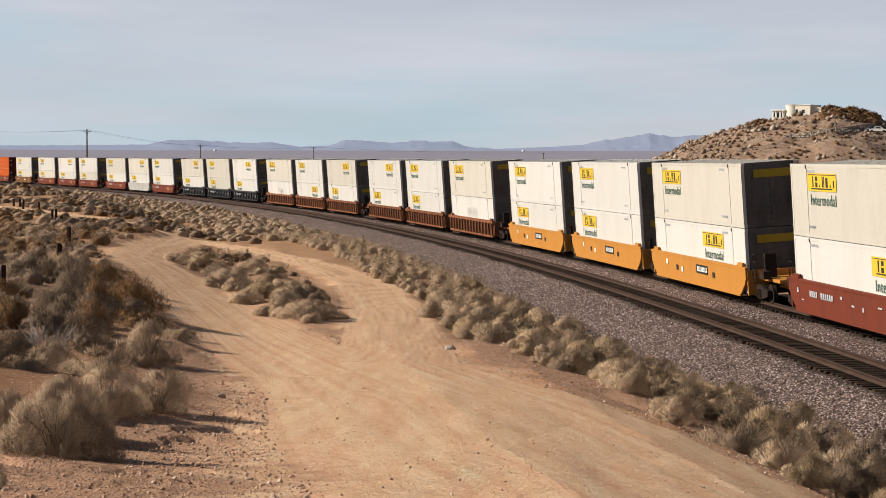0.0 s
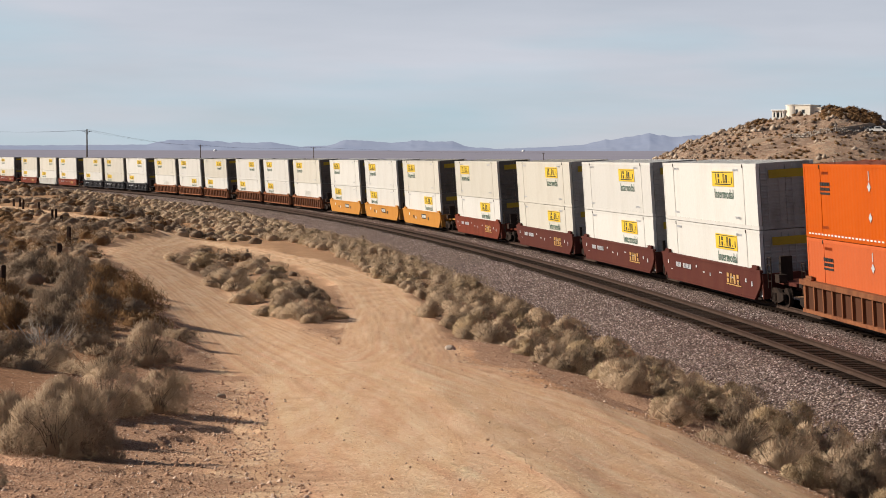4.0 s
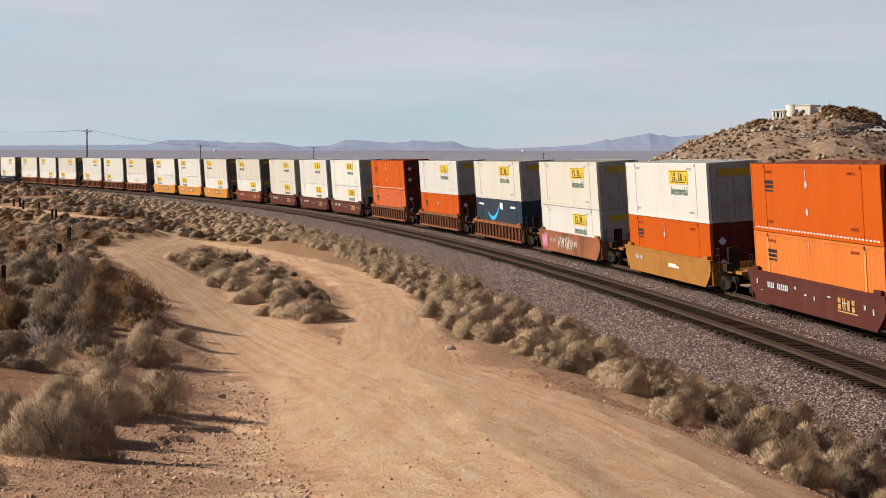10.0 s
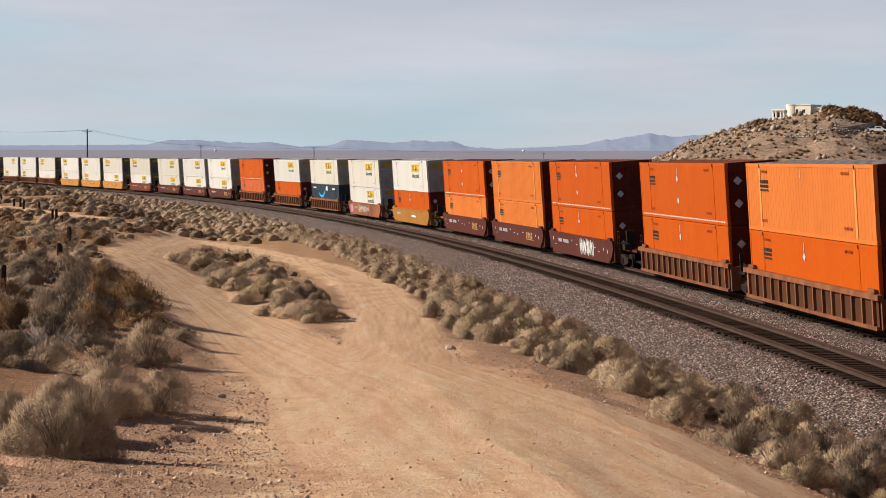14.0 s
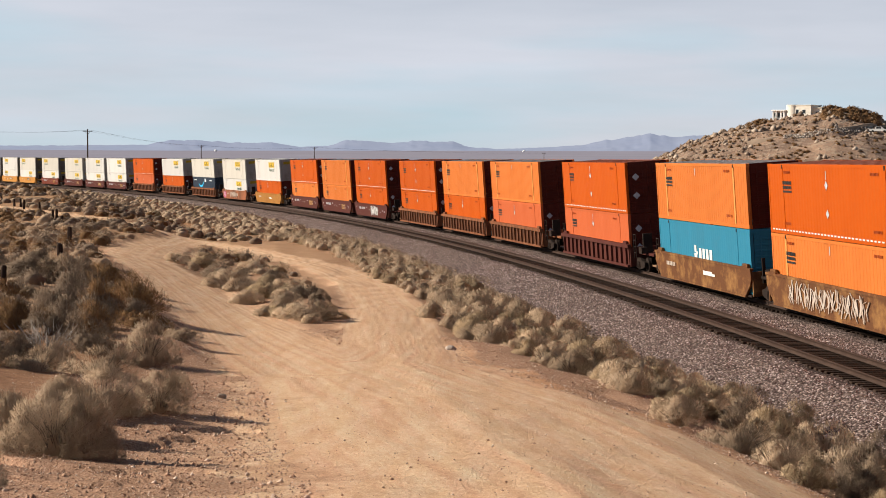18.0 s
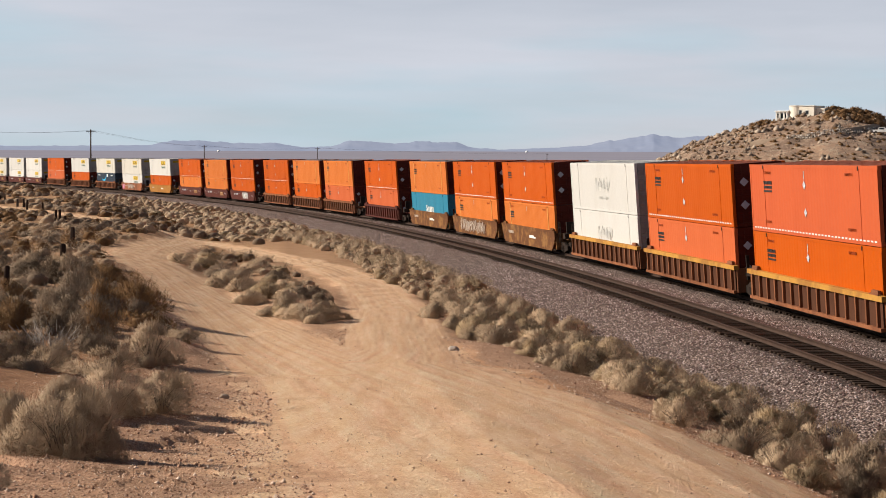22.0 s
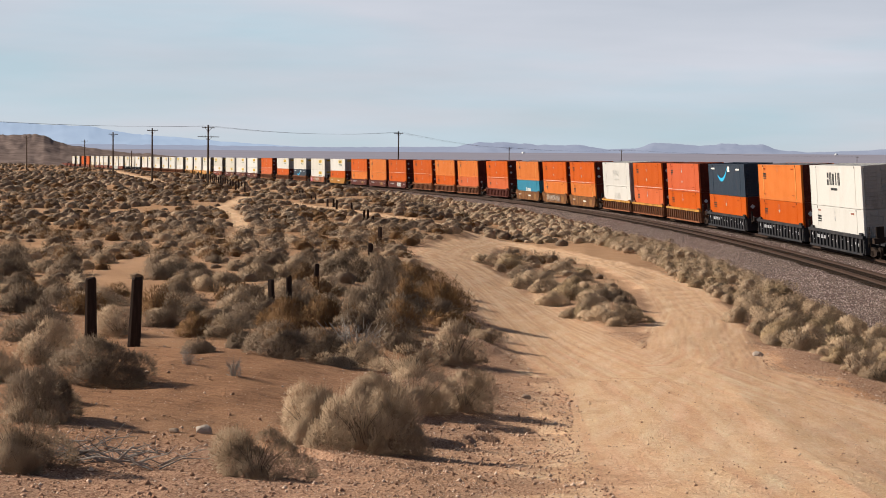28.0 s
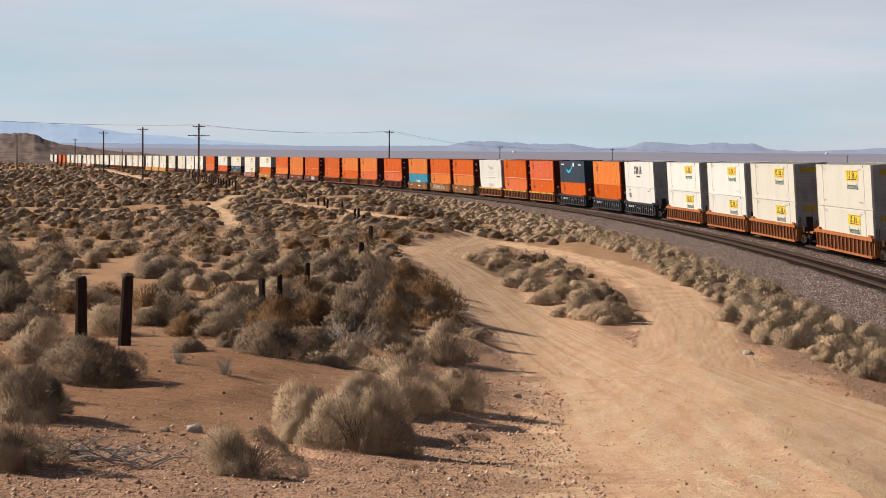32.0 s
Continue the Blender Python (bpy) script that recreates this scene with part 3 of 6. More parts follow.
def build_track(name, centre, label, first, last):
    """Two rails of I section and their wooden ties."""
    root = new(name)
    tagged(root, label, "railway track", kind="structure")
    s = np.concatenate([np.arange(-300, -60, 10.0), np.arange(-60, 200, 2.5), np.geomspace(200, 1500, 120)])
    prof = [(-0.07, -0.172), (0.07, -0.172), (0.07, -0.155), (0.012, -0.14), (0.012, -0.045), (0.036, -0.035), (0.036, 0.0), (-0.036, 0.0), (-0.036, -0.035), (-0.012, -0.045), (-0.012, -0.14), (-0.07, -0.155)]
    for off in (-0.753, 0.753):
        pts = []
        for v in s:
            for a, b in prof:
                pts.append(on_track(v, centre + off + a, b))
        me = grid_mesh("rail", pts, len(prof), closed=True)
        me.flip_normals()
        part("rail", me, M_RAIL, root)
    tie = chamfered(0.23, 2.6, 0.18, 0.015)
    tie_me = bpy.data.meshes.new("tie")
    tie.to_mesh(tie_me)
    tie.free()
    tie_me.materials.append(M_TIE)
    rnd = random.Random(5 + int(centre))
    rest = bmesh.new()
    v, count = -150.0, 0
    while v < 700:
        c = on_track(v, centre + rnd.uniform(-0.06, 0.06), -0.172 - 0.09 + rnd.uniform(-0.012, 0.004))
        m = Matrix.Translation(c) @ pose(0, 0, 0, 0, 0, math.degrees(np.interp(v, TS, TH)) + rnd.uniform(-1.2, 1.2))
        if first <= v <= last and count < (300 if centre else 0):
            ob = new("tie", tie_me)
            ob.parent, ob.matrix_basis = root, m
            count += 1
        elif v < 400:
            box(rest, 0, 0, 0, 0.23, 2.6, 0.18, m)
        v += 0.5
    tagged(part("ties", rest, M_TIE, root), "weathered wooden ties", kind="stuff")
    return root


build_track("railway_track", SECOND_TRACK, "empty curved railway track with rusty rails on wooden ties", -45, 104)
build_track("railway_track", 0.0, "curved railway track under the freight train", -45, 20)


# ---- the train ----
BOX_L, BOX_W, BOX_H = 16.15, 2.59, 2.896
BASE = 0.35
# Door colours hold the rear side's shade, deeper for w and c than W and e.
DOOR = {"w": M_DOOR_GRIME_SHADE, "c": M_DOOR_GRIME_SHADE, "o": M_DOOR_MAROON_SHADE, "f": M_DOOR_MAROON_SHADE, "s": M_DOOR_MAROON_SHADE, "r": M_DOOR_MAROON_SHADE}
PAINT = {
    "W": (M_WHITE, "white"), "e": (M_CREAM, "cream-white"),
    "w": (M_WHITE, "white"), "c": (M_CREAM, "cream-white"), "o": (M_ORANGE, "bright orange"), "f": (M_ORANGE_FADED, "faded light orange"),
    "s": (M_SALMON, "salmon orange"), "r": (M_RED, "faded red"), "n": (M_NAVY, "dark navy"), "t": (M_TEAL, "teal blue"),
}


def corrugated(length, height, y, z0, depth, pitch, way):
    """One long side of a container: a pressed sheet with shallow upright ribs."""
    bm = bmesh.new()
    cols, x = [], -length / 2
    while x < length / 2 - 1e-6:
        for dx, d in ((0, 0), (pitch * 0.42, 0), (pitch * 0.5, depth), (pitch * 0.92, depth)):
            if x + dx < length / 2:
                cols.append((x + dx, d))
        x += pitch
    cols.append((length / 2, 0))
    low = [bm.verts.new((a, y - way * d, z0)) for a, d in cols]
    top = [bm.verts.new((a, y - way * d, z0 + height)) for a, d in cols]
    for k in range(len(cols) - 1):
        f = (low[k], low[k + 1], top[k + 1], top[k])
        bm.faces.new(f if way < 0 else f[::-1])
    return bm


def text_mesh(body, size, material):
    c = bpy.data.curves.new("lettering", "FONT")
    c.body, c.size, c.align_x, c.align_y, c.extrude = body, size, "CENTER", "CENTER", 0.004
    c.space_character = 1.14
    ob = new("lettering", c)
    bpy.context.view_layer.update()
    me = bpy.data.meshes.new_from_object(ob.evaluated_get(bpy.context.evaluated_depsgraph_get()))
    bpy.data.objects.remove(ob)
    me.materials.clear()
    me.materials.append(material)
    return me


WORD = text_mesh("Intermodal", 0.62, M_GREEN_INK)
SHARED = {}


def shared(key, make, material):
    """Mesh data that alike parts have in common."""
    if key not in SHARED:
        bm = make()
        me = bpy.data.meshes.new(key)
        bm.to_mesh(me)
        bm.free()
        me.materials.append(material)
        SHARED[key] = me
    return SHARED[key]


def ribbed_door(half, way):
    """One leaf of the rear doors: a thick sheet with pressed ribs across it."""
    bm = bmesh.new()
    line = [(-half + 0.055, BOX_H - 0.17), (-half + 0.055, 0.17), (-half + 0.005, 0.17)]
    for z in np.arange(0.31, 2.55, 0.26):
        line += [(-half + 0.005, z), (-half - 0.02, z + 0.02), (-half - 0.02, z + 0.09), (-half + 0.005, z + 0.11)]
    line.append((-half + 0.005, BOX_H - 0.17))
    prism(bm, line, min(way * 0.012, way * 1.11), max(way * 0.012, way * 1.11))
    return bm


# plain blocks that stand for the characters of a company mark: offset, height, width, tall
GLYPH = {
    "j": [(0, 0, 0.13, 0.42)], "b": [(0, 0.12, 0.26, 0.17), (0, -0.12, 0.26, 0.19)], "d": [(0, -0.16, 0.09, 0.1)], "h": [(0.085, 0, 0.1, 0.42), (-0.085, 0, 0.1, 0.42)], "l": [(0, -0.02, 0.25, 0.38)],
}


def container(paint, sign):
    """A 53-foot domestic container, its doors at the rear; origin at the middle of its base."""
    mat, word = PAINT[paint]
    door_mat = DOOR.get(paint, M_DOOR_PALE_SHADE if paint in "We" else mat)
    names = {"L": ", yellow sign near the front", "R": ", yellow sign near the rear", "B": "", "S": ", light blue swoosh", "F": ", faded lettering", "W": ", dark lettering", "C": ", white lettering"}
    root = new("shipping_container")
    tagged(root, f"long {word} corrugated steel shipping container" + names[sign], "container", "containers on the train")
    side, half = BOX_W / 2, BOX_L / 2
    for way in (1, -1):
        part("side_wall", shared(f"side{paint}{way}", lambda: corrugated(BOX_L - 0.3, BOX_H - 0.3, way * (side - 0.012), 0.16, 0.016 if paint == "f" else 0.004, 0.36, way), mat), mat, root)
    roof_mat = M_ROOF_DUSTY if paint in "osr" else M_ROOF_GREY if paint == "f" else mat
    part("roof", shared("roof" + paint, lambda: boxes((0, 0, BOX_H - 0.045, BOX_L - 0.2, BOX_W - 0.14, 0.05), *[(x, 0, BOX_H - 0.015, 0.10, BOX_W - 0.2, 0.02) for x in np.arange(-7.4, 7.5, 1.35)]), roof_mat), None, root)
    part("front_wall", shared("front" + paint, lambda: boxes((half - 0.05, 0, BOX_H / 2, 0.06, BOX_W - 0.2, BOX_H - 0.2), *[(half - 0.02, y, BOX_H / 2, 0.03, 0.12, BOX_H - 0.3) for y in np.arange(-1.0, 1.01, 0.4)]), mat), mat, root)
    for way in (1, -1):
        part("top_rail", shared(f"toprail{paint}{way}", lambda: boxes((0, way * (side - 0.03), BOX_H - 0.075, BOX_L - 0.3, 0.06, 0.13)), mat), mat, root)
        part("bottom_rail", shared(f"lowrail{paint}{way}", lambda: boxes((0, way * (side - 0.035), 0.085, BOX_L - 0.3, 0.07, 0.17)), mat), mat, root)
        for x in (half - 0.075, -half + 0.075):
            part("corner_post", shared(f"post{paint}{way}{x:.1f}", lambda: boxes((x, way * (side - 0.075), BOX_H / 2, 0.15, 0.15, BOX_H - 0.34)), mat), mat, root)
            for z in (0.085, BOX_H - 0.085):
                part("corner_casting", shared(f"cast{paint}{way}{x:.1f}{z:.1f}", lambda: chamfered(0.19, 0.17, 0.17, 0.015, x, way * (side - 0.083), z), mat), None, root)
        for x in (-6.05, 6.05):
            part("lifting_post", shared(f"lift{paint}{way}{x:.0f}", lambda: boxes((x, way * (side - 0.012), BOX_H / 2, 0.2 if paint == "f" else 0.16, 0.032, BOX_H - 0.3), ), M_POST_PALE if paint == "f" else mat), None, root)
            if way > 0:
                part("lifting_slot", shared(f"slot{way}{x:.0f}", lambda: boxes((x, way * (side + 0.004), BOX_H - 0.12, 0.13, 0.012, 0.16)), M_STEEL), None, root)
    for way in (1, -1):
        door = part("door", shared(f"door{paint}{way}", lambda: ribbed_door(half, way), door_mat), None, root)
        for y in (0.3, 0.82):
            def rod():
                bm = bmesh.new()
                tube(bm, (-half - 0.045, way * y, 0.12), (-half - 0.045, way * y, BOX_H - 0.12), 0.022, sides=6)
                box(bm, -half - 0.05, way * y, 1.0, 0.05, 0.3, 0.04)
                return bm
            part("lock_rod", shared(f"rod{paint}{way}{y}", rod, door_mat), None, door)
    if sign in "LR":
        part("door_sign", shared("doorsign", lambda: boxes((-half - 0.078, -0.12, 2.40, 0.012, 1.75, 0.36)), M_DULL_YELLOW), None, root, "dull yellow sign on the doors")
    if paint in "os":
        for z in (1.0, 2.05):
            part("placard_holder", shared(f"placard{z}", lambda: boxes((-half - 0.075, 0, 0, 0.01, 0.3, 0.3)), M_FADED_INK), None, root).matrix_basis = Matrix.Translation((0, 0.72, z)) @ Matrix.Rotation(math.pi / 4, 4, "X")
    for word, z in (("door_header", BOX_H - 0.09), ("door_sill", 0.085)):
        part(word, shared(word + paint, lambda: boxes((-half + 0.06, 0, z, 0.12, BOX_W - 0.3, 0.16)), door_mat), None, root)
    # signs on the long side towards the plain
    for way in (1,):
        y = way * (side + 0.006)
        turn = pose(0, 0, 0, 90, 0, 180) if way > 0 else pose(0, 0, 0, 90, 0, 0)
        ahead = 1 if way > 0 else -1
        if sign in "LR":
            x = 4.1 if sign == "L" else -2.9
            part("sign_panel", shared(f"panel{way}{sign}", lambda: boxes((x, y, 2.18, 3.5, 0.012, 0.70)), M_YELLOW), None, root, "yellow sign panel")
            part("sign_mark", shared(f"mark{way}{sign}", lambda: boxes((x, y + way * 0.008, 1.93, 2.6, 0.006, 0.05), (x, y + way * 0.008, 2.47, 3.3, 0.006, 0.03), *[(x + 1.05 - 0.42 * k + q, y + way * 0.009, 2.2 + dz, w, 0.008, h) for k, form in enumerate("jbdhld") for q, dz, w, h in GLYPH[form]], (x - 1.45, y + way * 0.009, 2.12, 0.12, 0.008, 0.28)), M_INK), None, root)
            ob = part("lettering", WORD, None, root)
            ob.matrix_basis = Matrix.Translation((x - ahead * 0.1, y + way * 0.004, 1.47)) @ turn @ Matrix.Diagonal((1.0, 1, 1, 1))
            part("small_marking", shared(f"small{way}{sign}", lambda: boxes(*[(x0 - 0.13 * k, y, z, 0.07, 0.006, 0.11) for x0, z in ((-4.7, 0.45), (-4.6, 2.6), (5.8, 2.6), (6.0, 0.42)) for k in range(7)]), M_FADED_INK), None, root)
        elif sign == "B":
            for z in (0.16,) if paint != "f" else ():
                part("reflective_strip", shared(f"dashes{way}", lambda: boxes(*[(-7.6 + 0.4 * k, y, z, 0.22, 0.008, 0.06) for k in range(39)]), M_PALE_INK), None, root, "dashed white reflective strip")
            part("sign_mark", shared(f"bars{way}", lambda: boxes(*[(5.95 - 0.2 * k, y, 2.12, 0.15, 0.008, 0.14) for k in range(6)], *[(5.95 - 0.2 * k, y, 1.93, 0.15, 0.008, 0.12) for k in range(6)], (5.45, y, 1.76, 1.15, 0.008, 0.08)), M_INK), None, root)
            part("small_marking", shared(f"tick{way}", lambda: boxes((0.4, y, 2.48, 0.06, 0.008, 0.34)), M_FADED_INK), None, root)
            for z in (2.08, 0.98) if paint != "f" else ():
                ob = part("placard_holder", shared(f"sideplacard{way}", lambda: boxes((0, 0, 0, 0.26, 0.008, 0.26)), M_FADED_INK), None, root)
                ob.matrix_basis = Matrix.Translation((0.4, y, z)) @ Matrix.Rotation(math.pi / 4, 4, "Y")
            part("small_marking", shared(f"codes{way}", lambda: boxes(*[(x0 - 0.13 * k, y, z, 0.07, 0.006, 0.11) for x0, z in ((-4.7, 0.5), (-4.6, 2.55), (5.8, 2.55), (6.0, 0.45)) for k in range(7)]), M_CODE), None, root)
        elif sign == "S":
            def swoosh():
                bm = bmesh.new()
                prev = None
                for k in range(15):
                    a = k / 14
                    cx, cz = 3.6 - 4.4 * a, 1.42 + 0.72 * (2 * a - 0.75) ** 2
                    wid = 0.07 + 0.09 * math.sin(math.pi * min(1, a * 1.05))
                    cur = [bm.verts.new((cx * ahead, y + dy, cz + dz)) for dy, dz in ((0, -wid), (way * 0.01, -wid), (way * 0.01, wid), (0, wid))]
                    if prev:
                        for i in range(4):
                            bm.faces.new((prev[i], prev[(i + 1) % 4], cur[(i + 1) % 4], cur[i]))
                    prev = cur
                return bm
            part("swoosh", shared(f"swoosh{way}", swoosh, M_BLUE_INK), None, root, "light blue curved stroke")
            part("sign_mark", shared(f"navybars{way}", lambda: boxes((5.9 * ahead, y, 2.45, 1.8, 0.008, 0.15), (-5.2 * ahead, y, 2.4, 1.6, 0.008, 0.15), (-1.3 * ahead, y, 2.42, 0.9, 0.008, 0.5)), M_PALE_INK), None, root)
        elif sign == "F":
            part("sign_mark", shared(f"faded{way}", lambda: boxes(*[(1.4 - 0.24 * k, y, 1.6 + 0.10 * math.sin(k * 2.3), 0.11 + 0.06 * (k * 7 % 3), 0.006, 0.8 - 0.16 * (k * 5 % 4)) for k in range(15)], *[(0.8 - 0.3 * k, y, 0.82, 0.2, 0.006, 0.2 - 0.05 * (k % 3)) for k in range(9)]), M_GHOST), None, root)
        elif sign == "W":
            def slanted():
                bm = bmesh.new()
                for k, form in enumerate("bhljh"):
                    for q, dz, w, h in GLYPH[form]:
                        box(bm, 2.1 - 0.85 * k + 2.1 * q - 0.28 * dz, y, 1.95 + 2.1 * dz, 1.9 * w, 0.008, 2.1 * h)
                for k in range(5):
                    box(bm, 1.1 - 0.42 * k, y, 1.22, 0.3, 0.008, 0.16)
                return bm
            part("sign_mark", shared(f"dark{way}", slanted, M_INK), None, root)
        elif sign == "C":
            part("sign_mark", shared(f"white{way}", lambda: boxes((1.1, y, 1.62, 0.34, 0.008, 0.34), (1.1, y, 1.18, 0.5, 0.008, 0.42), (0.85, y + 0.002, 1.42, 0.3, 0.008, 0.16), *[(0.25 - 0.62 * k, y, 1.42, 0.42, 0.008, 0.5) for k in range(4)]), M_PALE_INK), None, root)
    return root


WELL_L = 17.0       # the side of one well
LOW, HIGH = 0.30, 1.50


def blot(x, y, z, a, b, seed):
    """An uneven patch of sprayed paint on a side."""
    r = random.Random(seed)
    bm = bmesh.new()
    ring = []
    for k in range(26):
        q = k * math.tau / 26
        w = r.uniform(0.72, 1.12)
        c, s = math.cos(q), math.sin(q)
        ring.append((x + a * w * math.copysign(abs(c) ** 0.7, c), z + b * min(1.05, w) * math.copysign(abs(s) ** 0.7, s)))
    prism(bm, ring, y - 0.004, y + 0.006)
    return bm


def strokes(y, way, x0, length, count, seed, thick):
    """A sprayed scrawl: bent strokes of paint side by side, front to rear from x0."""
    r = random.Random(seed)
    bm = bmesh.new()
    for k in range(count):
        x = x0 - length * (k + r.random()) / count
        pts = [Vector((x + r.uniform(-0.25, 0.25), y, z + r.uniform(-0.14, 0.14))) for z in (0.5, 0.8, 1.1, 1.32)]
        w = thick * r.uniform(0.5, 1.2)
        lift = way * (0.006 + 0.0004 * k)
        prev = None
        for j, q in enumerate(pts):
            ww = w * (0.45 if j in (0, 3) else 1.0)
            cur = [bm.verts.new((q.x + dx, y + dy, q.z)) for dx, dy in ((-ww, 0), (-ww, lift), (ww, lift), (ww, 0))]
            if prev:
                for i in range(4):
                    bm.faces.new((prev[i], prev[(i + 1) % 4], cur[(i + 1) % 4], cur[i]))
            else:
                bm.faces.new(cur)
            prev = cur
        bm.faces.new(prev[::-1])
    bmesh.ops.recalc_face_normals(bm, faces=bm.faces[:])
    return bm


def bogie(x, parent):
    b = part("bogie", shared("bolster", lambda: boxes((0, 0, 0.55, 0.5, 2.1, 0.3), (0, 0, 0.78, 0.9, 0.9, 0.12)), M_STEEL), None, parent)
    b.location = (x, 0, 0)
    for way in (1, -1):
        def frame_side():
            bm = bmesh.new()
            prism(bm, [(-1.15, 0.36), (-0.95, 0.30), (-0.45, 0.20), (0.45, 0.20), (0.95, 0.30), (1.15, 0.36), (1.15, 0.60), (0.7, 0.66), (0.4, 0.80), (-0.4, 0.80), (-0.7, 0.66), (-1.15, 0.60)], 0.92 * way, 1.06 * way)
            for k in (-0.18, 0, 0.18):
                tube(bm, (k, 1.08 * way, 0.28), (k, 1.08 * way, 0.6), 0.07, sides=6)
            return bm
        part("side_frame", shared(f"sideframe{way}", frame_side, M_STEEL), None, b)
        for wx in (-0.89, 0.89):
            def wheel():
                bm = bmesh.new()
                tube(bm, (wx, 0.70 * way, 0.42), (wx, 0.83 * way, 0.42), 0.42, sides=20)
                tube(bm, (wx, 0.66 * way, 0.42), (wx, 0.70 * way, 0.42), 0.45, sides=20)
                tube(bm, (wx, 0.83 * way, 0.42), (wx, 0.9 * way, 0.42), 0.13, sides=8)
                return bm
            part("wheel", shared(f"wheel{way}{wx}", wheel, M_STEEL), None, b)
    return b


def well_car(kind, mat, word, front_gap, rear_gap, rear_bogie, marks):
    """One well of a double-stack wagon. kind: slab sides or ribbed sides. The gaps are the reach of its ends to the next unit."""
    root = new("well_wagon")
    tagged(root, f"{word} {'slab-sided' if kind == 'slab' else 'rib-sided'} double-stack well wagon on the rails", "rail wagon", "wagons of the train")
    key = mat.name + word
    h = WELL_L / 2
    for way in (1, -1):
        y = way * 1.44
        if kind == "slab":
            def panel():
                bm = bmesh.new()
                prism(bm, [(-h + 0.9, LOW), (h - 0.9, LOW), (h - 0.25, LOW + 0.45), (h, LOW + 0.75), (h, HIGH - 0.05), (-h, HIGH - 0.05), (-h, LOW + 0.75), (-h + 0.25, LOW + 0.45)], y - way * 0.05, y + way * 0.05)
                return bm
            part("side_panel", shared(f"slab{key}{way}", panel, mat), None, root)
            part("top_chord", shared(f"chord{key}{way}", lambda: boxes((0, y, HIGH, WELL_L + 0.1, 0.16, 0.10)), mat), None, root)
            part("bottom_chord", shared(f"lowchord{key}{way}", lambda: boxes((0, y, LOW - 0.04, WELL_L - 1.8, 0.15, 0.09)), mat), None, root)
        else:
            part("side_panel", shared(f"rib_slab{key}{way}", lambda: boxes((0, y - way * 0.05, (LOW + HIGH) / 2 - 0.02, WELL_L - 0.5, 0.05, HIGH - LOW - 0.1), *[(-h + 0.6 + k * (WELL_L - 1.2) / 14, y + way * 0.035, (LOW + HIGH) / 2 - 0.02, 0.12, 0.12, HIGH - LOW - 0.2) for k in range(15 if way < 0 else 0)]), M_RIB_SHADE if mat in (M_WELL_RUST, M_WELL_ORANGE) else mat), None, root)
            part("top_chord", shared(f"ribchord{key}{word}{way}", lambda: boxes((0, y, HIGH - 0.05, WELL_L + 0.1, 0.22, 0.2)), M_WELL_YELLOWED if word == "rusty tan" else mat), None, root)
            part("bottom_chord", shared(f"riblow{key}{way}", lambda: boxes((0, y, LOW + 0.03, WELL_L - 0.4, 0.20, 0.14)), mat), None, root)
            for k in range(15 if way > 0 else 0):
                rib = part("rib", shared(f"rib{key}{way}", lambda: boxes((0, y + way * 0.035, (LOW + HIGH) / 2 - 0.02, 0.12, 0.12, HIGH - LOW - 0.2)), mat), None, root)
                rib.location.x = -h + 0.6 + k * (WELL_L - 1.2) / 14
        for x in (-h + 0.9, h - 0.9):
            part("container_guide", shared(f"guide{key}{way}{x:.0f}", lambda: boxes((x, y - way * 0.04, HIGH + 0.11, 0.75, 0.12, 0.2), (x, y, HIGH + 0.05, 0.95, 0.14, 0.1)), mat), None, root)
    part("well_floor", shared("floor", lambda: boxes(*[(x, 0, BASE - 0.06, 0.35, 2.75, 0.1) for x in np.linspace(-7.6, 7.6, 9)], (0, 1.3, BASE - 0.07, WELL_L - 0.6, 0.2, 0.08), (0, -1.3, BASE - 0.07, WELL_L - 0.6, 0.2, 0.08)), M_STEEL), None, root)
    for way, gap in ((1, front_gap), (-1, rear_gap)):
        end = way * (h + gap) / 1.0
        mid = way * (h + gap / 2)
        def deck():
            bm = boxes((mid, 0, 1.02, gap, 1.5, 0.14), (way * (h - 0.02), 0, 0.85, 0.12, 2.8, 1.1), (mid, 0, 0.8, gap, 0.5, 0.3))
            return bm
        part("end_deck", shared(f"deck{key}{way}{gap:.1f}", deck, mat), None, root)
        for y in (1.22, -1.22):
            def rail_post():
                bm = bmesh.new()
                x0 = way * (h + 0.25)
                for dx in (0, 0.45):
                    tube(bm, (x0 + way * dx, y, 0.8), (x0 + way * dx, y, 2.15), 0.028, sides=5)
                for z in (1.1, 1.45, 1.8, 2.12):
                    tube(bm, (x0, y, z), (x0 + way * 0.45, y, z), 0.022, sides=5)
                return bm
            if gap > 1.5:
                part("ladder", shared(f"ladder{way}{y}", rail_post, M_STEEL), None, root)
        if gap > 1.5:
            part("brake_stand", shared(f"brake{way}", lambda: boxes((way * (h + 0.7), 0.55, 1.6, 0.25, 0.5, 1.1), (way * (h + 1.3), 0, 0.72, 1.4, 0.35, 0.3), (way * (h + 1.2), 0.95, 1.25, 0.6, 0.35, 0.35)), M_STEEL), None, root)
        else:
            part("articulation", shared(f"joint{way}{gap:.1f}", lambda: boxes((mid, 0, 1.14, gap * 0.8, 2.1, 0.12), (mid, 0.8, 1.32, gap * 0.8, 0.3, 0.3), (mid, -0.8, 1.32, gap * 0.8, 0.3, 0.3), (way * (h + 0.35), 0.98, 1.45, 0.1, 0.14, 1.1)), M_STEEL), None, root)
    bogie(h + (front_gap if front_gap < 1.5 else 0.55), root)
    if rear_bogie:
        bogie(-h - (rear_gap if rear_gap < 1.5 else 0.55), root)
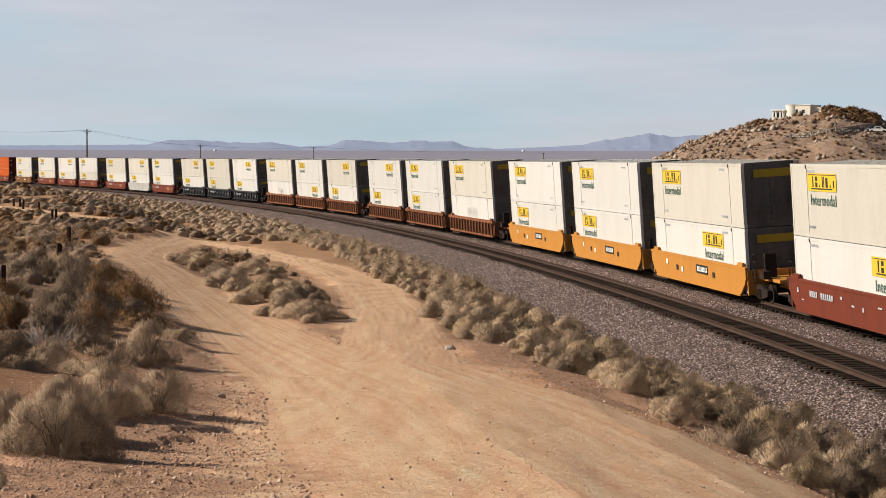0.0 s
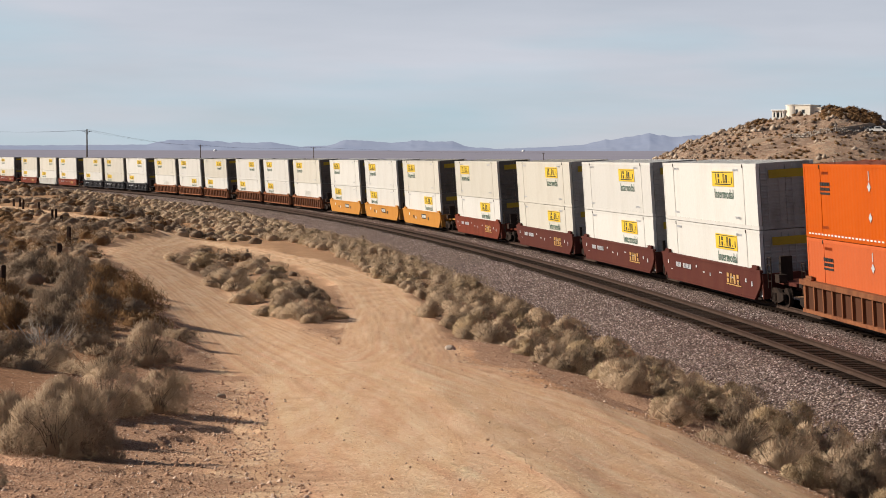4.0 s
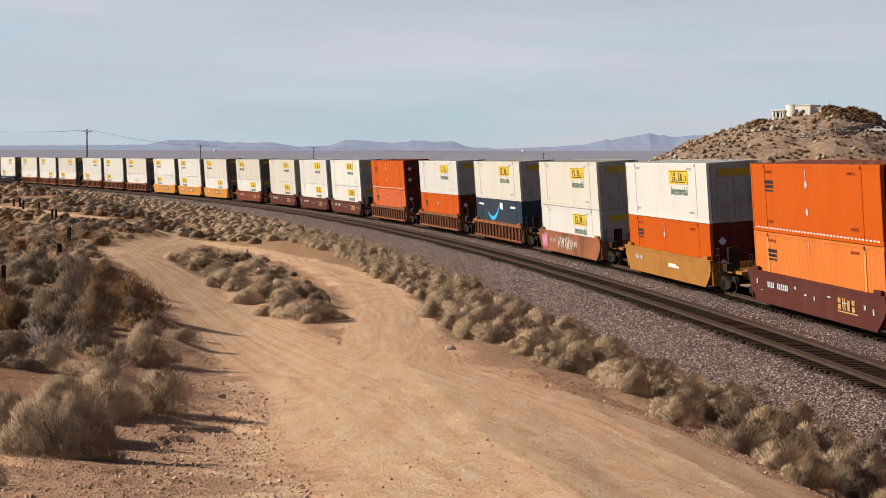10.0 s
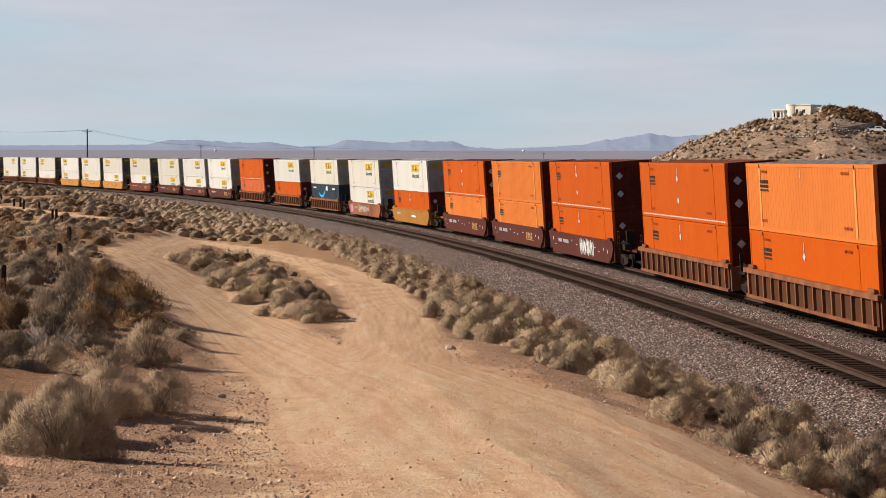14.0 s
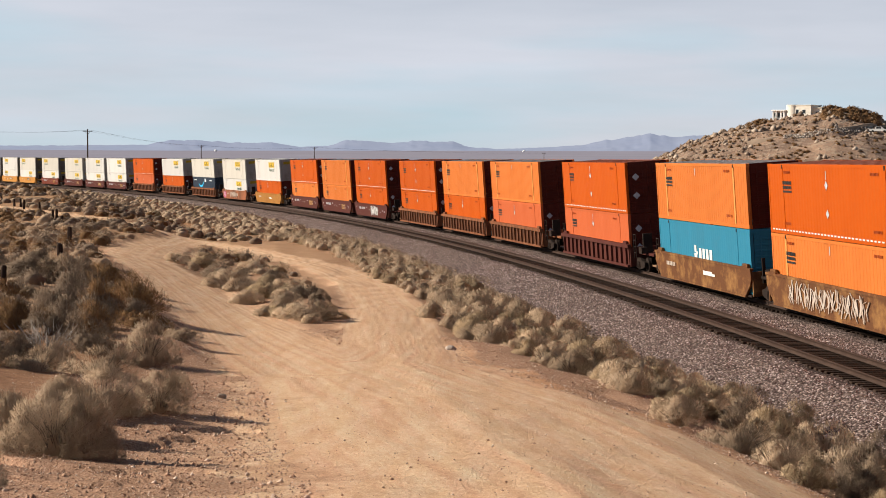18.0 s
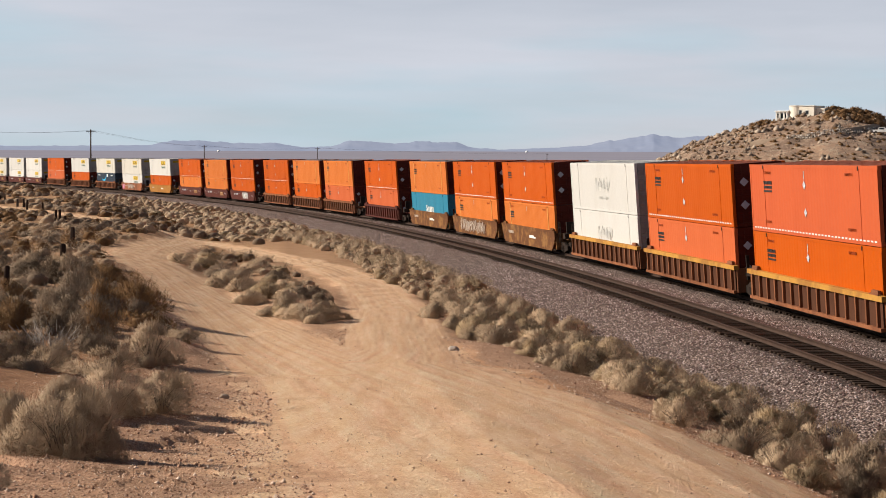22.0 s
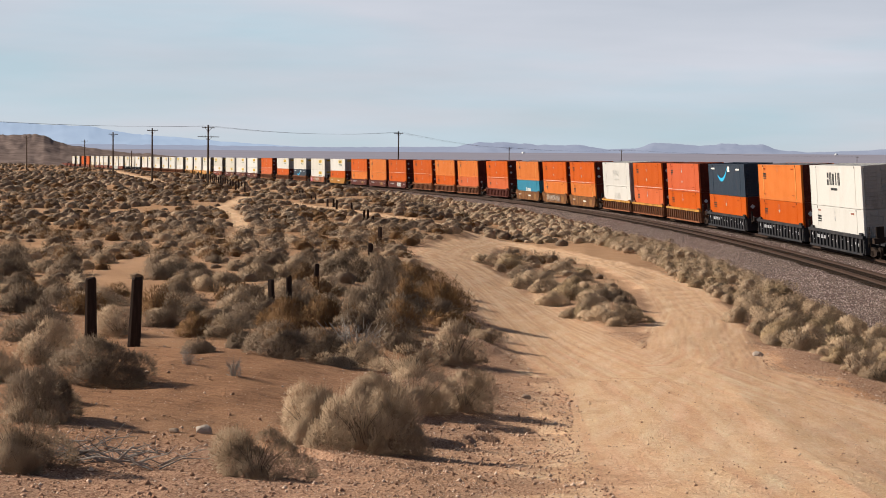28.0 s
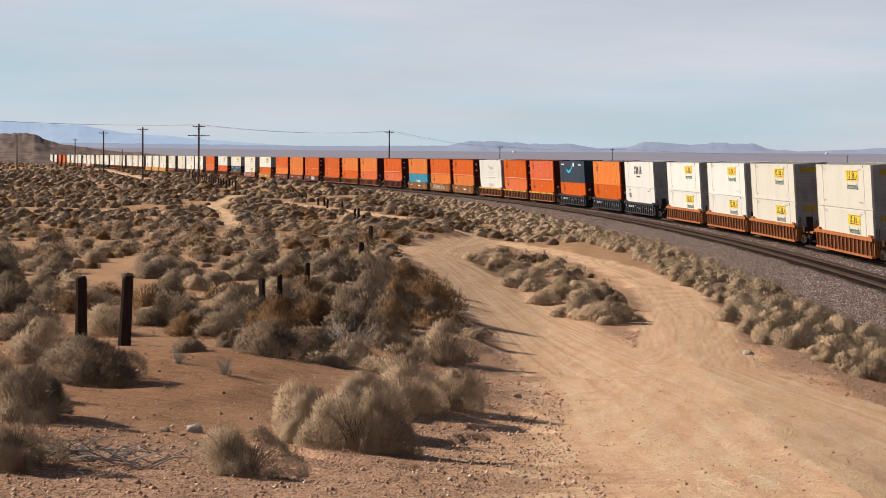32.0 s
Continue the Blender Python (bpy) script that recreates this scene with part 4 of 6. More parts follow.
    for way in (1,):
        y = way * 1.52
        if "m" in marks:
            for k, (x0, n) in enumerate(((5.6, 4), (4.2, 6))):
                part("reporting_mark", shared(f"rep{way}{k}", lambda: boxes(*[(x0 - 0.26 * j, y, 1.05, 0.16, 0.008, 0.24) for j in range(n)], (x0 - 0.13 * (n - 1), y, 0.95, 0.26 * n - 0.1, 0.008, 0.04)), M_FADED_INK), None, root)
            for k, (x, z, w, e) in enumerate(((0.5, 0.95, 0.5, 0.12), (-0.6, 0.9, 0.22, 0.3), (-4.2, 1.0, 0.9, 0.08), (-5.2, 0.8, 0.5, 0.08), (-6.4, 1.0, 0.3, 0.3), (7.2, 1.1, 0.3, 0.35), (6.6, 0.75, 0.5, 0.07), (-2.4, 1.1, 0.7, 0.1), (1.8, 1.15, 0.35, 0.2), (-7.3, 0.9, 0.25, 0.4))):
                part("small_marking", shared(f"repsmall{way}{k}", lambda: boxes((x, y, z, w * 0.6, 0.008, e * 0.55)), M_FADED_INK), None, root)
        if "q" in marks:
            part("company_mark", shared(f"gold{way}", lambda: boxes(*[(-3.6 - 0.52 * k + 1.3 * q, y, 0.95 + 1.05 * dz, 1.2 * w, 0.008, 1.05 * h) for k, form in enumerate("bhlb") for q, dz, w, h in GLYPH[form]], (-4.5, y, 0.66, 2.3, 0.008, 0.05)), M_GOLD_INK), None, root, "faded gold company mark")
        if "k" in marks:
            part("number_plate", shared(f"plate{way}", lambda: boxes((-1.4, y, 1.05, 2.0, 0.008, 0.42)), M_INK), None, root)
            part("reporting_mark", shared(f"repk{way}", lambda: boxes(*[(-0.7 - 0.22 * j, y + way * 0.006, 1.05, 0.13, 0.008, 0.24) for j in range(8)], (-1.45, y + way * 0.005, 0.96, 1.7, 0.006, 0.03)), M_PALE_INK), None, root)
            for k, (x, z) in enumerate(((3.2, 0.9), (2.2, 0.85), (-3.4, 0.9), (5.2, 1.1))):
                part("small_marking", shared(f"kmark{way}{k}", lambda: boxes((x, y, z, 0.34, 0.008, 0.26)), M_PALE_INK if k % 2 else M_INK), None, root)
        if "g" in marks:
            part("spray_paint", shared(f"scrawl{way}", lambda: strokes(y, way, -0.4, 3.4, 26, 11, 0.06), M_PALE_INK), None, root, "white sprayed scrawl")
        if "h" in marks:
            part("spray_paint", shared(f"wash{way}", lambda: strokes(y, way, 5.2, 9.5, 52, 31, 0.065), M_SCRAWL), None, root, "worn pale sprayed scrawl")
        if "p" in marks:
            part("spray_paint", shared(f"pink{way}", lambda: blot(6.6, y, 0.86, 1.05, 0.5, 3), M_PINK_INK), None, root, "pink sprayed patch")
            part("spray_paint", shared(f"tag{way}", lambda: strokes(y, way, 2.9, 4.6, 30, 21, 0.075), M_SCRAWL), None, root, "worn pale sprayed scrawl")
            part("spray_paint", shared(f"pinkline{way}", lambda: strokes(y + way * 0.006, way, 7.4, 1.7, 9, 23, 0.03), M_PALE_INK), None, root, "thin pale sprayed lines")
            part("reporting_mark", shared(f"repp{way}", lambda: boxes(*[(x0, y, 0.98, 0.16, 0.008, 0.22) for x0 in (4.9, 4.65, 4.4, 4.0, 3.75, 3.5)], *[(x0, y + way * 0.009, 0.95, 0.3, 0.006, 0.34) for x0 in (-1.6, -2.05, -2.5)]), M_SCRAWL), None, root)
        if "b" in marks:
            part("paint_patch", shared(f"blank{way}", lambda: boxes((-1.6, y, 0.92, 1.5, 0.006, 0.2), (-2.6, y, 0.88, 0.5, 0.006, 0.12)), M_PALE_INK), None, root, "white paint patch")
            part("small_marking", shared(f"bnum{way}", lambda: boxes(*[(6.0 - 0.3 * k, y, 1.02, 0.2, 0.008, 0.2) for k in range(6)]), M_SCRAWL), None, root)
    return root


WAGON = {
    "yellow": ("slab", M_WELL_YELLOW, "yellow", "k"), "mustard": ("slab", M_WELL_MUSTARD, "mustard yellow", "b"), "tan": ("slab", M_WELL_TAN, "rust-streaked tan", "b"), "tan_g": ("slab", M_WELL_TAN, "rusty graffitied tan", "h"), "brown": ("slab", M_WELL_BROWN, "dark brown", "mq"),
    "brown_g": ("slab", M_WELL_BROWN, "dark brown graffitied", "mg"), "red": ("slab", M_WELL_REDBROWN, "red-brown", "mq"), "grey": ("slab", M_WELL_GREY, "pale grey", "m"),
    "patch": ("slab", M_WELL_PATCHED, "rusty patched graffitied", "p"), "rust": ("rib", M_WELL_RUST, "rust-brown", ""), "orange": ("rib", M_WELL_ORANGE, "orange-rusted", ""),
    "black": ("rib", M_WELL_BLACK, "black", "m"), "dark": ("rib", M_WELL_BROWN, "dark brown", ""), "tanrib": ("rib", M_WELL_RUST, "rusty tan", ""),
}
# rear end of the load at the clip's start (arc length), wagon, upper and lower load (paint and sign), place in its set: f first, m middle, l last, s single
TRAIN = [
    (555.0, "red", "", "", "f"), (535.6, "red", "", "", "m"), (516.2, "red", "", "", "l"), (492.0, "red", "", "", "s"),
    (467.3, "red", "wL", "wL", "f"), (438.5, "red", "wL", "wL", "l"), (410.4, "red", "oB", "oB", "f"), (384.0, "red", "oB", "oB", "l"), (359.3, "tan", "wL", "cL", "s"),
    (335.6, "red", "wL", "cL", "f"), (315.4, "red", "wR", "wL", "m"), (295.6, "red", "wL", "cL", "l"),
    (271.0, "red", "cL", "wL", "f"), (251.6, "grey", "cR", "wL", "m"), (232.2, "red", "wL", "wL", "l"),
    (209.0, "black", "cR", "wL", "f"), (190.0, "black", "cL", "cL", "m"), (171.1, "black", "wR", "wL", "l"),
    (147.7, "rust", "cL", "wF", "f"), (128.6, "rust", "wL", "wR", "m"), (109.4, "rust", "cR", "wL", "l"),
    (86.2, "rust", "wR", "wL", "f"), (67.1, "rust", "wL", "wL", "m"), (47.6, "rust", "cL", "wF", "l"),
    (25.0, "yellow", "wL", "wL", "f"), (5.4, "yellow", "wL", "wL", "m"), (-14.0, "yellow", "cL", "wR", "l"),
    (-37.3, "red", "cL", "wR", "s"), (-60.2, "brown", "eR", "eR", "f"), (-79.9, "brown", "WR", "WR", "m"), (-98.8, "brown", "WR", "WR", "l"),
    (-121.5, "rust", "oB", "sB", "s"), (-145.1, "rust", "WR", "oB", "s"), (-168.3, "rust", "eR", "nS", "s"), (-190.9, "patch", "eR", "WR", "s"), (-214.2, "mustard", "WR", "oB", "s"),
    (-237.6, "brown", "oB", "fB", "f"), (-256.9, "brown", "fB", "fB", "m"), (-276.0, "brown_g", "oB", "oB", "l"),
    (-299.3, "rust", "oB", "oB", "f"), (-318.9, "rust", "fB", "oB", "m"), (-338.1, "rust", "fB", "sB", "l"), (-361.5, "dark", "oB", "sB", "s"),
    (-384.5, "tan", "fB", "tC", "f"), (-403.9, "tan_g", "oB", "fB", "m"), (-422.9, "tan", "oB", "fB", "l"),
    (-444.6, "tanrib", "WF", "WF", "f"), (-463.2, "tanrib", "oB", "sB", "m"), (-482.4, "tanrib", "rB", "oB", "l"),
    (-503.4, "black", "nS", "oB", "f"), (-525.4, "black", "fB", "oB", "m"), (-544.8, "black", "WW", "WB", "l"),
    (-568.4, "orange", "WR", "WR", "f"), (-588.4, "orange", "WR", "WR", "m"), (-607.3, "orange", "eR", "eR", "l"), (-631.2, "orange", "eR", "eR", "s"),
]


def travelled(t):
    """How far the train has gone after t seconds."""
    return 20.558 * t - 0.00646 * t * (t - 16)


def stock_pose(u, t, up):
    """Where stock whose load's rear end began at u stands at t: on the chord of the curve, leaning with the cant."""
    s = u + travelled(t) + BOX_L / 2
    a, b = on_track(s - 7.5), on_track(s + 7.5)
    d = (b - a).normalized()
    lean = np.interp(s, TS, CANT)
    turn = d.to_track_quat("X", "Z").to_matrix().to_4x4() @ Matrix.Rotation(-lean, 4, "X")
    return Matrix.Translation((a + b) / 2) @ turn @ Matrix.Translation((0, 0, up))


ROLLING = []
FIRST = {}


def built(key, make):
    """The first of a kind is built, the others are copies of it."""
    if key in FIRST:
        return copy_thing(FIRST[key], Matrix())
    FIRST[key] = make()
    return FIRST[key]


for u, wagon, upper, lower, place in TRAIN:
    kind, mat, word, marks = WAGON[wagon]
    front, rear = (1.1 if place in "ml" else 2.6), (1.1 if place in "fm" else 2.6)
    ROLLING.append((built(("wagon", wagon, place), lambda: well_car(kind, mat, word, front, rear, place in "ls", marks)), u, 0.0))
    for load, up in ((lower, BASE), (upper, BASE + BOX_H + 0.02)):
        if load:
            ROLLING.append((built(load, lambda: container(*load)), u, up))


# ---- desert shrubs ----
def leaf_material(name, a, b, tip):
    m, nt, p = nodes_of(name)
    geo = nt.nodes.new("ShaderNodeNewGeometry")
    info = nt.nodes.new("ShaderNodeObjectInfo")
    co = nt.nodes.new("ShaderNodeTexCoord").outputs["Object"]
    patch = noise_node(nt, co, 1.7, 3)
    col = mix(nt, geo.outputs["Random Per Island"], a, b)
    col = mix(nt, ramp(nt, patch, 0.45, 0.7), col, tip)
    hsv = nt.nodes.new("ShaderNodeHueSaturation")
    val = nt.nodes.new("ShaderNodeMapRange")
    val.inputs["To Min"].default_value, val.inputs["To Max"].default_value = 0.78, 1.2
    nt.links.new(info.outputs["Random"], val.inputs["Value"])
    nt.links.new(val.outputs["Result"], hsv.inputs["Value"])
    nt.links.new(col, hsv.inputs["Color"])
    nt.links.new(hsv.outputs["Color"], p.inputs["Base Color"])
    p.inputs["Roughness"].default_value = 0.85
    p.inputs["Specular IOR Level"].default_value = 0.15
    thin = nt.nodes.new("ShaderNodeBsdfTranslucent")
    nt.links.new(hsv.outputs["Color"], thin.inputs["Color"])
    both = nt.nodes.new("ShaderNodeMixShader")
    both.inputs[0].default_value = 0.24
    nt.links.new(p.outputs[0], both.inputs[1])
    nt.links.new(thin.outputs[0], both.inputs[2])
    nt.links.new(both.outputs[0], nt.nodes["Material Output"].inputs["Surface"])
    return m


M_SAGE = leaf_material("dry_saltbush_leaves", (0.55, 0.402, 0.272), (0.41, 0.295, 0.195), (0.61, 0.46, 0.326))
M_OLIVE = leaf_material("olive_saltbush_leaves", (0.44, 0.317, 0.195), (0.325, 0.233, 0.14), (0.50, 0.374, 0.242))
M_DUN = leaf_material("grey_brown_saltbush_leaves", (0.46, 0.33, 0.222), (0.33, 0.234, 0.155), (0.53, 0.397, 0.278))
M_GREY = leaf_material("grey_sage_leaves", (0.255, 0.182, 0.126), (0.165, 0.116, 0.081), (0.315, 0.235, 0.17))
M_CREOSOTE = leaf_material("brown_creosote_leaves", (0.22, 0.12, 0.056), (0.135, 0.072, 0.034), (0.30, 0.175, 0.08))
M_TWIG = surface("dry_twig_bark", (0.13, 0.095, 0.07), (0.20, 0.155, 0.12), 6.0, 40.0, 0.9, relief=0)
M_DEAD = surface("bleached_dead_wood", (0.30, 0.26, 0.23), (0.20, 0.165, 0.14), 6.0, 40.0, 0.9, relief=0)


def blades(rng, count, width, length, lobes=9, loose=False, flat=0.85):
    """Many small narrow blades that fill the outer shell of an uneven dome of radius and height about 1: an array of quads."""
    lob = rng.normal(size=(lobes, 3))
    lob[:, 2] = np.abs(lob[:, 2]) * 0.9
    lob /= np.linalg.norm(lob, axis=1)[:, None]
    size = rng.uniform(0.2 if loose else 0.32, 0.5, lobes)
    centre = lob * rng.uniform(0.3, 0.8 if loose else 0.6, lobes)[:, None] * np.array([1, 1, flat])
    pick = rng.integers(0, lobes, count)
    d = rng.normal(size=(count, 3))
    d /= np.linalg.norm(d, axis=1)[:, None]
    d = d + lob[pick] * 0.55 + np.array([0, 0, 0.25])
    d /= np.linalg.norm(d, axis=1)[:, None]
    reach = size[pick] * rng.uniform(0.5, 1.0, count) ** 0.4
    inner = (rng.random(count) < 0.14)[:, None]
    root = np.where(inner, centre[pick] * 0.35 + d * 0.34, centre[pick] + d * reach[:, None])
    root[:, 2] = np.maximum(root[:, 2], 0.02 + 0.1 * rng.random(count))
    grow = d * 0.8 + rng.normal(size=(count, 3)) * 0.6 + np.array([0, 0, 0.3])
    grow /= np.linalg.norm(grow, axis=1)[:, None]
    tall = np.where(rng.random(count) < (0.06 if loose else 0.02), 2.2, 1.0)
    tip = root + grow * (length * tall * rng.uniform(0.5, 1.3, count))[:, None]
    tip[:, 2] = np.maximum(tip[:, 2], 0.03)
    side = np.cross(grow, d + np.array([0, 0, 0.5]) + rng.normal(size=(count, 3)) * 0.55)
    side /= np.linalg.norm(side, axis=1)[:, None] + 1e-9
    w = (width * rng.uniform(0.6, 1.3, count) / np.sqrt(tall))[:, None]
    out = d * 0.6 + (root - np.array([0, 0, 0.36])) * 1.1 + rng.normal(size=(count, 3)) * 0.16
    out /= np.linalg.norm(out, axis=1)[:, None]
    back = np.einsum("ij,ij->i", np.cross(-side, grow), out) < 0
    side = np.where(back[:, None], -side, side)
    return np.stack([root + side * w * 0.6, root - side * w * 0.6, tip - side * w * 0.35, tip + side * w * 0.35], 1), np.repeat(out, 4, 0)


def core(rng, around, size=0.72):
    """The dense inside of a bush: a lumpy dome, as points and quads that share them."""
    pts, quads = [], []
    levels = ((-0.05, 0.72), (0.25, 0.95), (0.52, 0.86), (0.74, 0.55))
    for k, (h, w) in enumerate(levels):
        for j in range(around):
            a = (j + 0.5 * k) * math.tau / around
            q = rng.uniform(0.84, 1.14)
            pts.append((math.cos(a) * w * q * size, math.sin(a) * w * q * size, h * size * rng.uniform(0.9, 1.12) * 1.15))
    pts.append((0, 0, 0.86 * size * 1.15))
    for k in range(len(levels) - 1):
        for j in range(around):
            i = (j + 1) % around
            quads.append((k * around + j, k * around + i, (k + 1) * around + i, (k + 1) * around + j))
    top = (len(levels) - 1) * around
    for j in range(0, around, 2):
        quads.append((top + j, top + j + 1, top + (j + 2) % around, len(pts) - 1))
    return np.array(pts), np.array(quads)


def bush_form(inner, leaves):
    """Points, quads and normals of a core with its blades."""
    pts, quads = inner
    leaf_quads, normals = leaves
    n = len(leaf_quads)
    round_core = pts - np.array([0, 0, 0.36])
    round_core /= np.linalg.norm(round_core, axis=1)[:, None] + 1e-9
    return np.concatenate([pts, leaf_quads.reshape(-1, 3)]), np.concatenate([quads, len(pts) + np.arange(n * 4).reshape(n, 4)]), np.concatenate([round_core, normals])


def indexed_mesh(name, pts, quads, normals, material):
    me = bpy.data.meshes.new(name)
    me.vertices.add(len(pts))
    me.vertices.foreach_set("co", np.asarray(pts, np.float32).ravel())
    me.loops.add(quads.size)
    me.loops.foreach_set("vertex_index", quads.astype(np.int32).ravel())
    me.polygons.add(len(quads))
    me.polygons.foreach_set("loop_start", np.arange(0, quads.size, 4, dtype=np.int32))
    me.update(calc_edges=True)
    me.materials.append(material)
    me.shade_smooth()
    me.normals_split_custom_set_from_vertices(normals)
    return me


def joined(forms):
    """Many forms, given as points, quads and normals, as one."""
    pts, quads, normals, base = [], [], [], 0
    for v, q, nrm in forms:
        pts.append(v)
        quads.append(q + base)
        normals.append(nrm)
        base += len(v)
    return np.concatenate(pts), np.concatenate(quads), np.concatenate(normals)


def stems_mesh(rng, count, thick, spread=0.75, height=0.75):
    bm = bmesh.new()
    for k in range(count):
        a = rng.uniform(0, math.tau)
        out = spread * rng.uniform(0.3, 1.0)
        base = Vector((0.12 * math.cos(a + 1), 0.12 * math.sin(a + 1), -0.06))
        knee = Vector((out * 0.45 * math.cos(a), out * 0.45 * math.sin(a), height * rng.uniform(0.3, 0.5)))
        end = Vector((out * math.cos(a + rng.uniform(-0.4, 0.4)), out * math.sin(a), height * rng.uniform(0.55, 1.1)))
        tube(bm, base, knee, thick, thick * 0.7, 4)
        tube(bm, knee, end, thick * 0.7, thick * 0.25, 4)
    me = bpy.data.meshes.new("trunk")
    bm.to_mesh(me)
    bm.free()
    return me


SHRUB_KINDS = {
    "sage": (M_SAGE, "dry tan saltbush shrub on sandy ground"), "olive": (M_OLIVE, "olive-brown saltbush shrub on sandy ground"),
    "dun": (M_DUN, "grey-brown saltbush shrub on sandy ground"),
    "grey": (M_GREY, "grey sagebrush shrub on sandy ground"), "creosote": (M_CREOSOTE, "dark brown creosote bush with open twigs"),
    "dead": (M_DEAD, "leafless grey dead bush with bleached branches"),
}
SHRUB_MESH = {}
VARIANTS = 3


def shrub_meshes(kind, fine):
    """Foliage and stems of one kind, in a few variants."""
    key = (kind, fine)
    if key not in SHRUB_MESH:
        made = []
        for k in range(VARIANTS):
            rng = np.random.default_rng(100 + 17 * k + sum(map(ord, kind)) + (7 if fine else 0) + (3 if fine == "near" else 0))
            if kind == "dead":
                leaves = indexed_mesh("foliage", *bush_form(core(rng, 8, 0.04), blades(rng, 420, 0.008, 0.30, 7)), M_DEAD)
                stems = stems_mesh(rng, 46, 0.016, 0.95, 0.8)
                stems.materials.append(M_DEAD)
            else:
                count, width, length = {"near": (17000, 0.0058, 0.09), True: (8500, 0.010, 0.09), False: (4200, 0.0145, 0.10)}[fine]
                if kind == "creosote":
                    count, length = int(count * 0.7), length * 1.15
                inner = core(rng, 12, 0.2 if kind == "creosote" else 0.25 if fine else 0.42)
                leaves = indexed_mesh("foliage", *bush_form(inner, blades(rng, count, width, length, 13 if kind != "creosote" else 17, bool(fine))), SHRUB_KINDS[kind][0])
                stems = stems_mesh(rng, 30, 0.011, 0.8, 0.72)
                stems.materials.append(M_TWIG)
            made.append((leaves, stems))
        SHRUB_MESH[key] = made
    return SHRUB_MESH[key]


SHRUB_PLACES = []


def shrub(x, y, radius, height, kind="sage", fine=True, seed=0):
    r = random.Random(int(x * 131 + y * 977) + seed)
    if fine and math.hypot(x, y) < 34:
        fine = "near"
    leaves, stems = shrub_meshes(kind, fine)[r.randrange(VARIANTS)]
    root = new("desert_shrub")
    size = "large" if radius > 0.85 else "small" if radius < 0.5 else ""
    tagged(root, (size + " " + SHRUB_KINDS[kind][1]).strip(), "shrub", "desert shrubs")
    z = float(ground_height([x], [y])[0]) - 0.03
    root.matrix_basis = Matrix.LocRotScale((x, y, z), Euler((0, 0, r.uniform(0, math.tau))), (radius * r.uniform(0.95, 1.1), radius * r.uniform(0.9, 1.08), height * 1.05))
    part("foliage", leaves, None, root)
    part("trunk", stems, None, root)
    SHRUB_PLACES.append((x, y, radius))


# by the verge beside the near end of the road
for row in [(-5.4, 19.9, 0.50, 0.64, "dun"), (-5.0, 23.7, 0.72, 1.02, "dun"), (-4.6, 23.9, 0.5, 0.8, "dun"), (-5.2, 26.3, 0.5, 0.90, "dun"), (-6.1, 26.1, 0.55, 0.66, "dun"), (-5.6, 30.7, 0.78, 0.90, "dun"),
            (-4.9, 31.6, 0.55, 0.84, "dun"), (-8.1, 36.9, 0.66, 0.57, "dun"), (-7.3, 39.4, 0.85, 0.76, "dun"), (-7.1, 44.3, 0.68, 1.09, "dun"), (-7.2, 50.9, 0.55, 0.44, "dun")]:
    shrub(*row)
# behind the small clearing and round the posts
for row in [(-9.5, 36.6, 0.84, 0.74, "grey"), (-9.1, 42.0, 0.95, 0.98, "dead"), (-9.8, 58.6, 1.0, 1.35, "creosote"), (-10.4, 55.6, 0.98, 1.42, "creosote"), (-11.2, 54.2, 1.0, 1.38, "grey"), (-11.2, 48.2, 0.92, 1.05, "creosote"),
            (-11.1, 43.5, 0.78, 0.72, "creosote"), (-12.6, 68.9, 1.2, 1.1, "creosote"), (-14.8, 66.4, 1.1, 1.15, "grey"), (-13.9, 66.9, 0.93, 1.15, "dun"), (-9.9, 46.6, 0.8, 1.0, "grey"), (-12.8, 51.5, 0.9, 1.0, "grey")]:
    shrub(*row)
for row in [(-10.9, 30.0, 0.98, 0.82, "grey"), (-9.6, 23.9, 0.66, 0.94, "grey"), (-7.9, 19.2, 0.55, 0.75, "dun"), (-13.1, 32.7, 0.55, 0.59, "dun"), (-15.9, 39.8, 0.91, 0.98, "grey"), (-14.9, 37.9, 0.60, 0.68, "dun"),
            (-14.8, 42.0, 0.70, 0.75, "dun"), (-15.2, 46.9, 0.66, 0.82, "grey"), (-13.0, 42.4, 0.57, 0.75, "creosote"), (-12.2, 42.4, 0.74, 0.62, "dun"), (-11.0, 39.0, 0.45, 0.6, "grey"), (-10.8, 35.4, 0.39, 0.42, "grey")]:
    shrub(*row)
for row in [(-9.1, 31.8, 0.2, 0.45, "dead"), (-10.3, 33.0, 0.18, 0.36, "dead"), (-10.5, 26.6, 0.5, 0.5, "dun"), (-12.6, 29.4, 0.6, 0.6, "dun")]:
    shrub(*row)
for row in [(-8.9, 37.9, 0.75, 0.7, "grey"), (-8.7, 44.6, 0.8, 0.85, "grey"), (-10.4, 41.2, 0.85, 0.75, "creosote"), (-11.7, 45.9, 0.9, 1.0, "creosote"), (-12.9, 46.6, 0.8, 0.6, "grey"), (-10.0, 50.8, 0.9, 1.0, "grey"),
            (-8.6, 40.2, 0.7, 0.65, "dun"), (-5.75, 24.2, 0.62, 0.82, "dun"), (-5.6, 27.4, 0.5, 0.7, "dun"), (-11.9, 60.5, 1.0, 1.1, "grey")]:
    shrub(*row)
for row in [(-12.0, 64.6, 0.9, 1.0, "creosote"), (-9.2, 48.7, 0.8, 0.95, "creosote"), (-13.9, 54.6, 0.9, 0.9, "dun"), (-6.4, 31.2, 0.5, 0.62, "dun")]:
    shrub(*row)
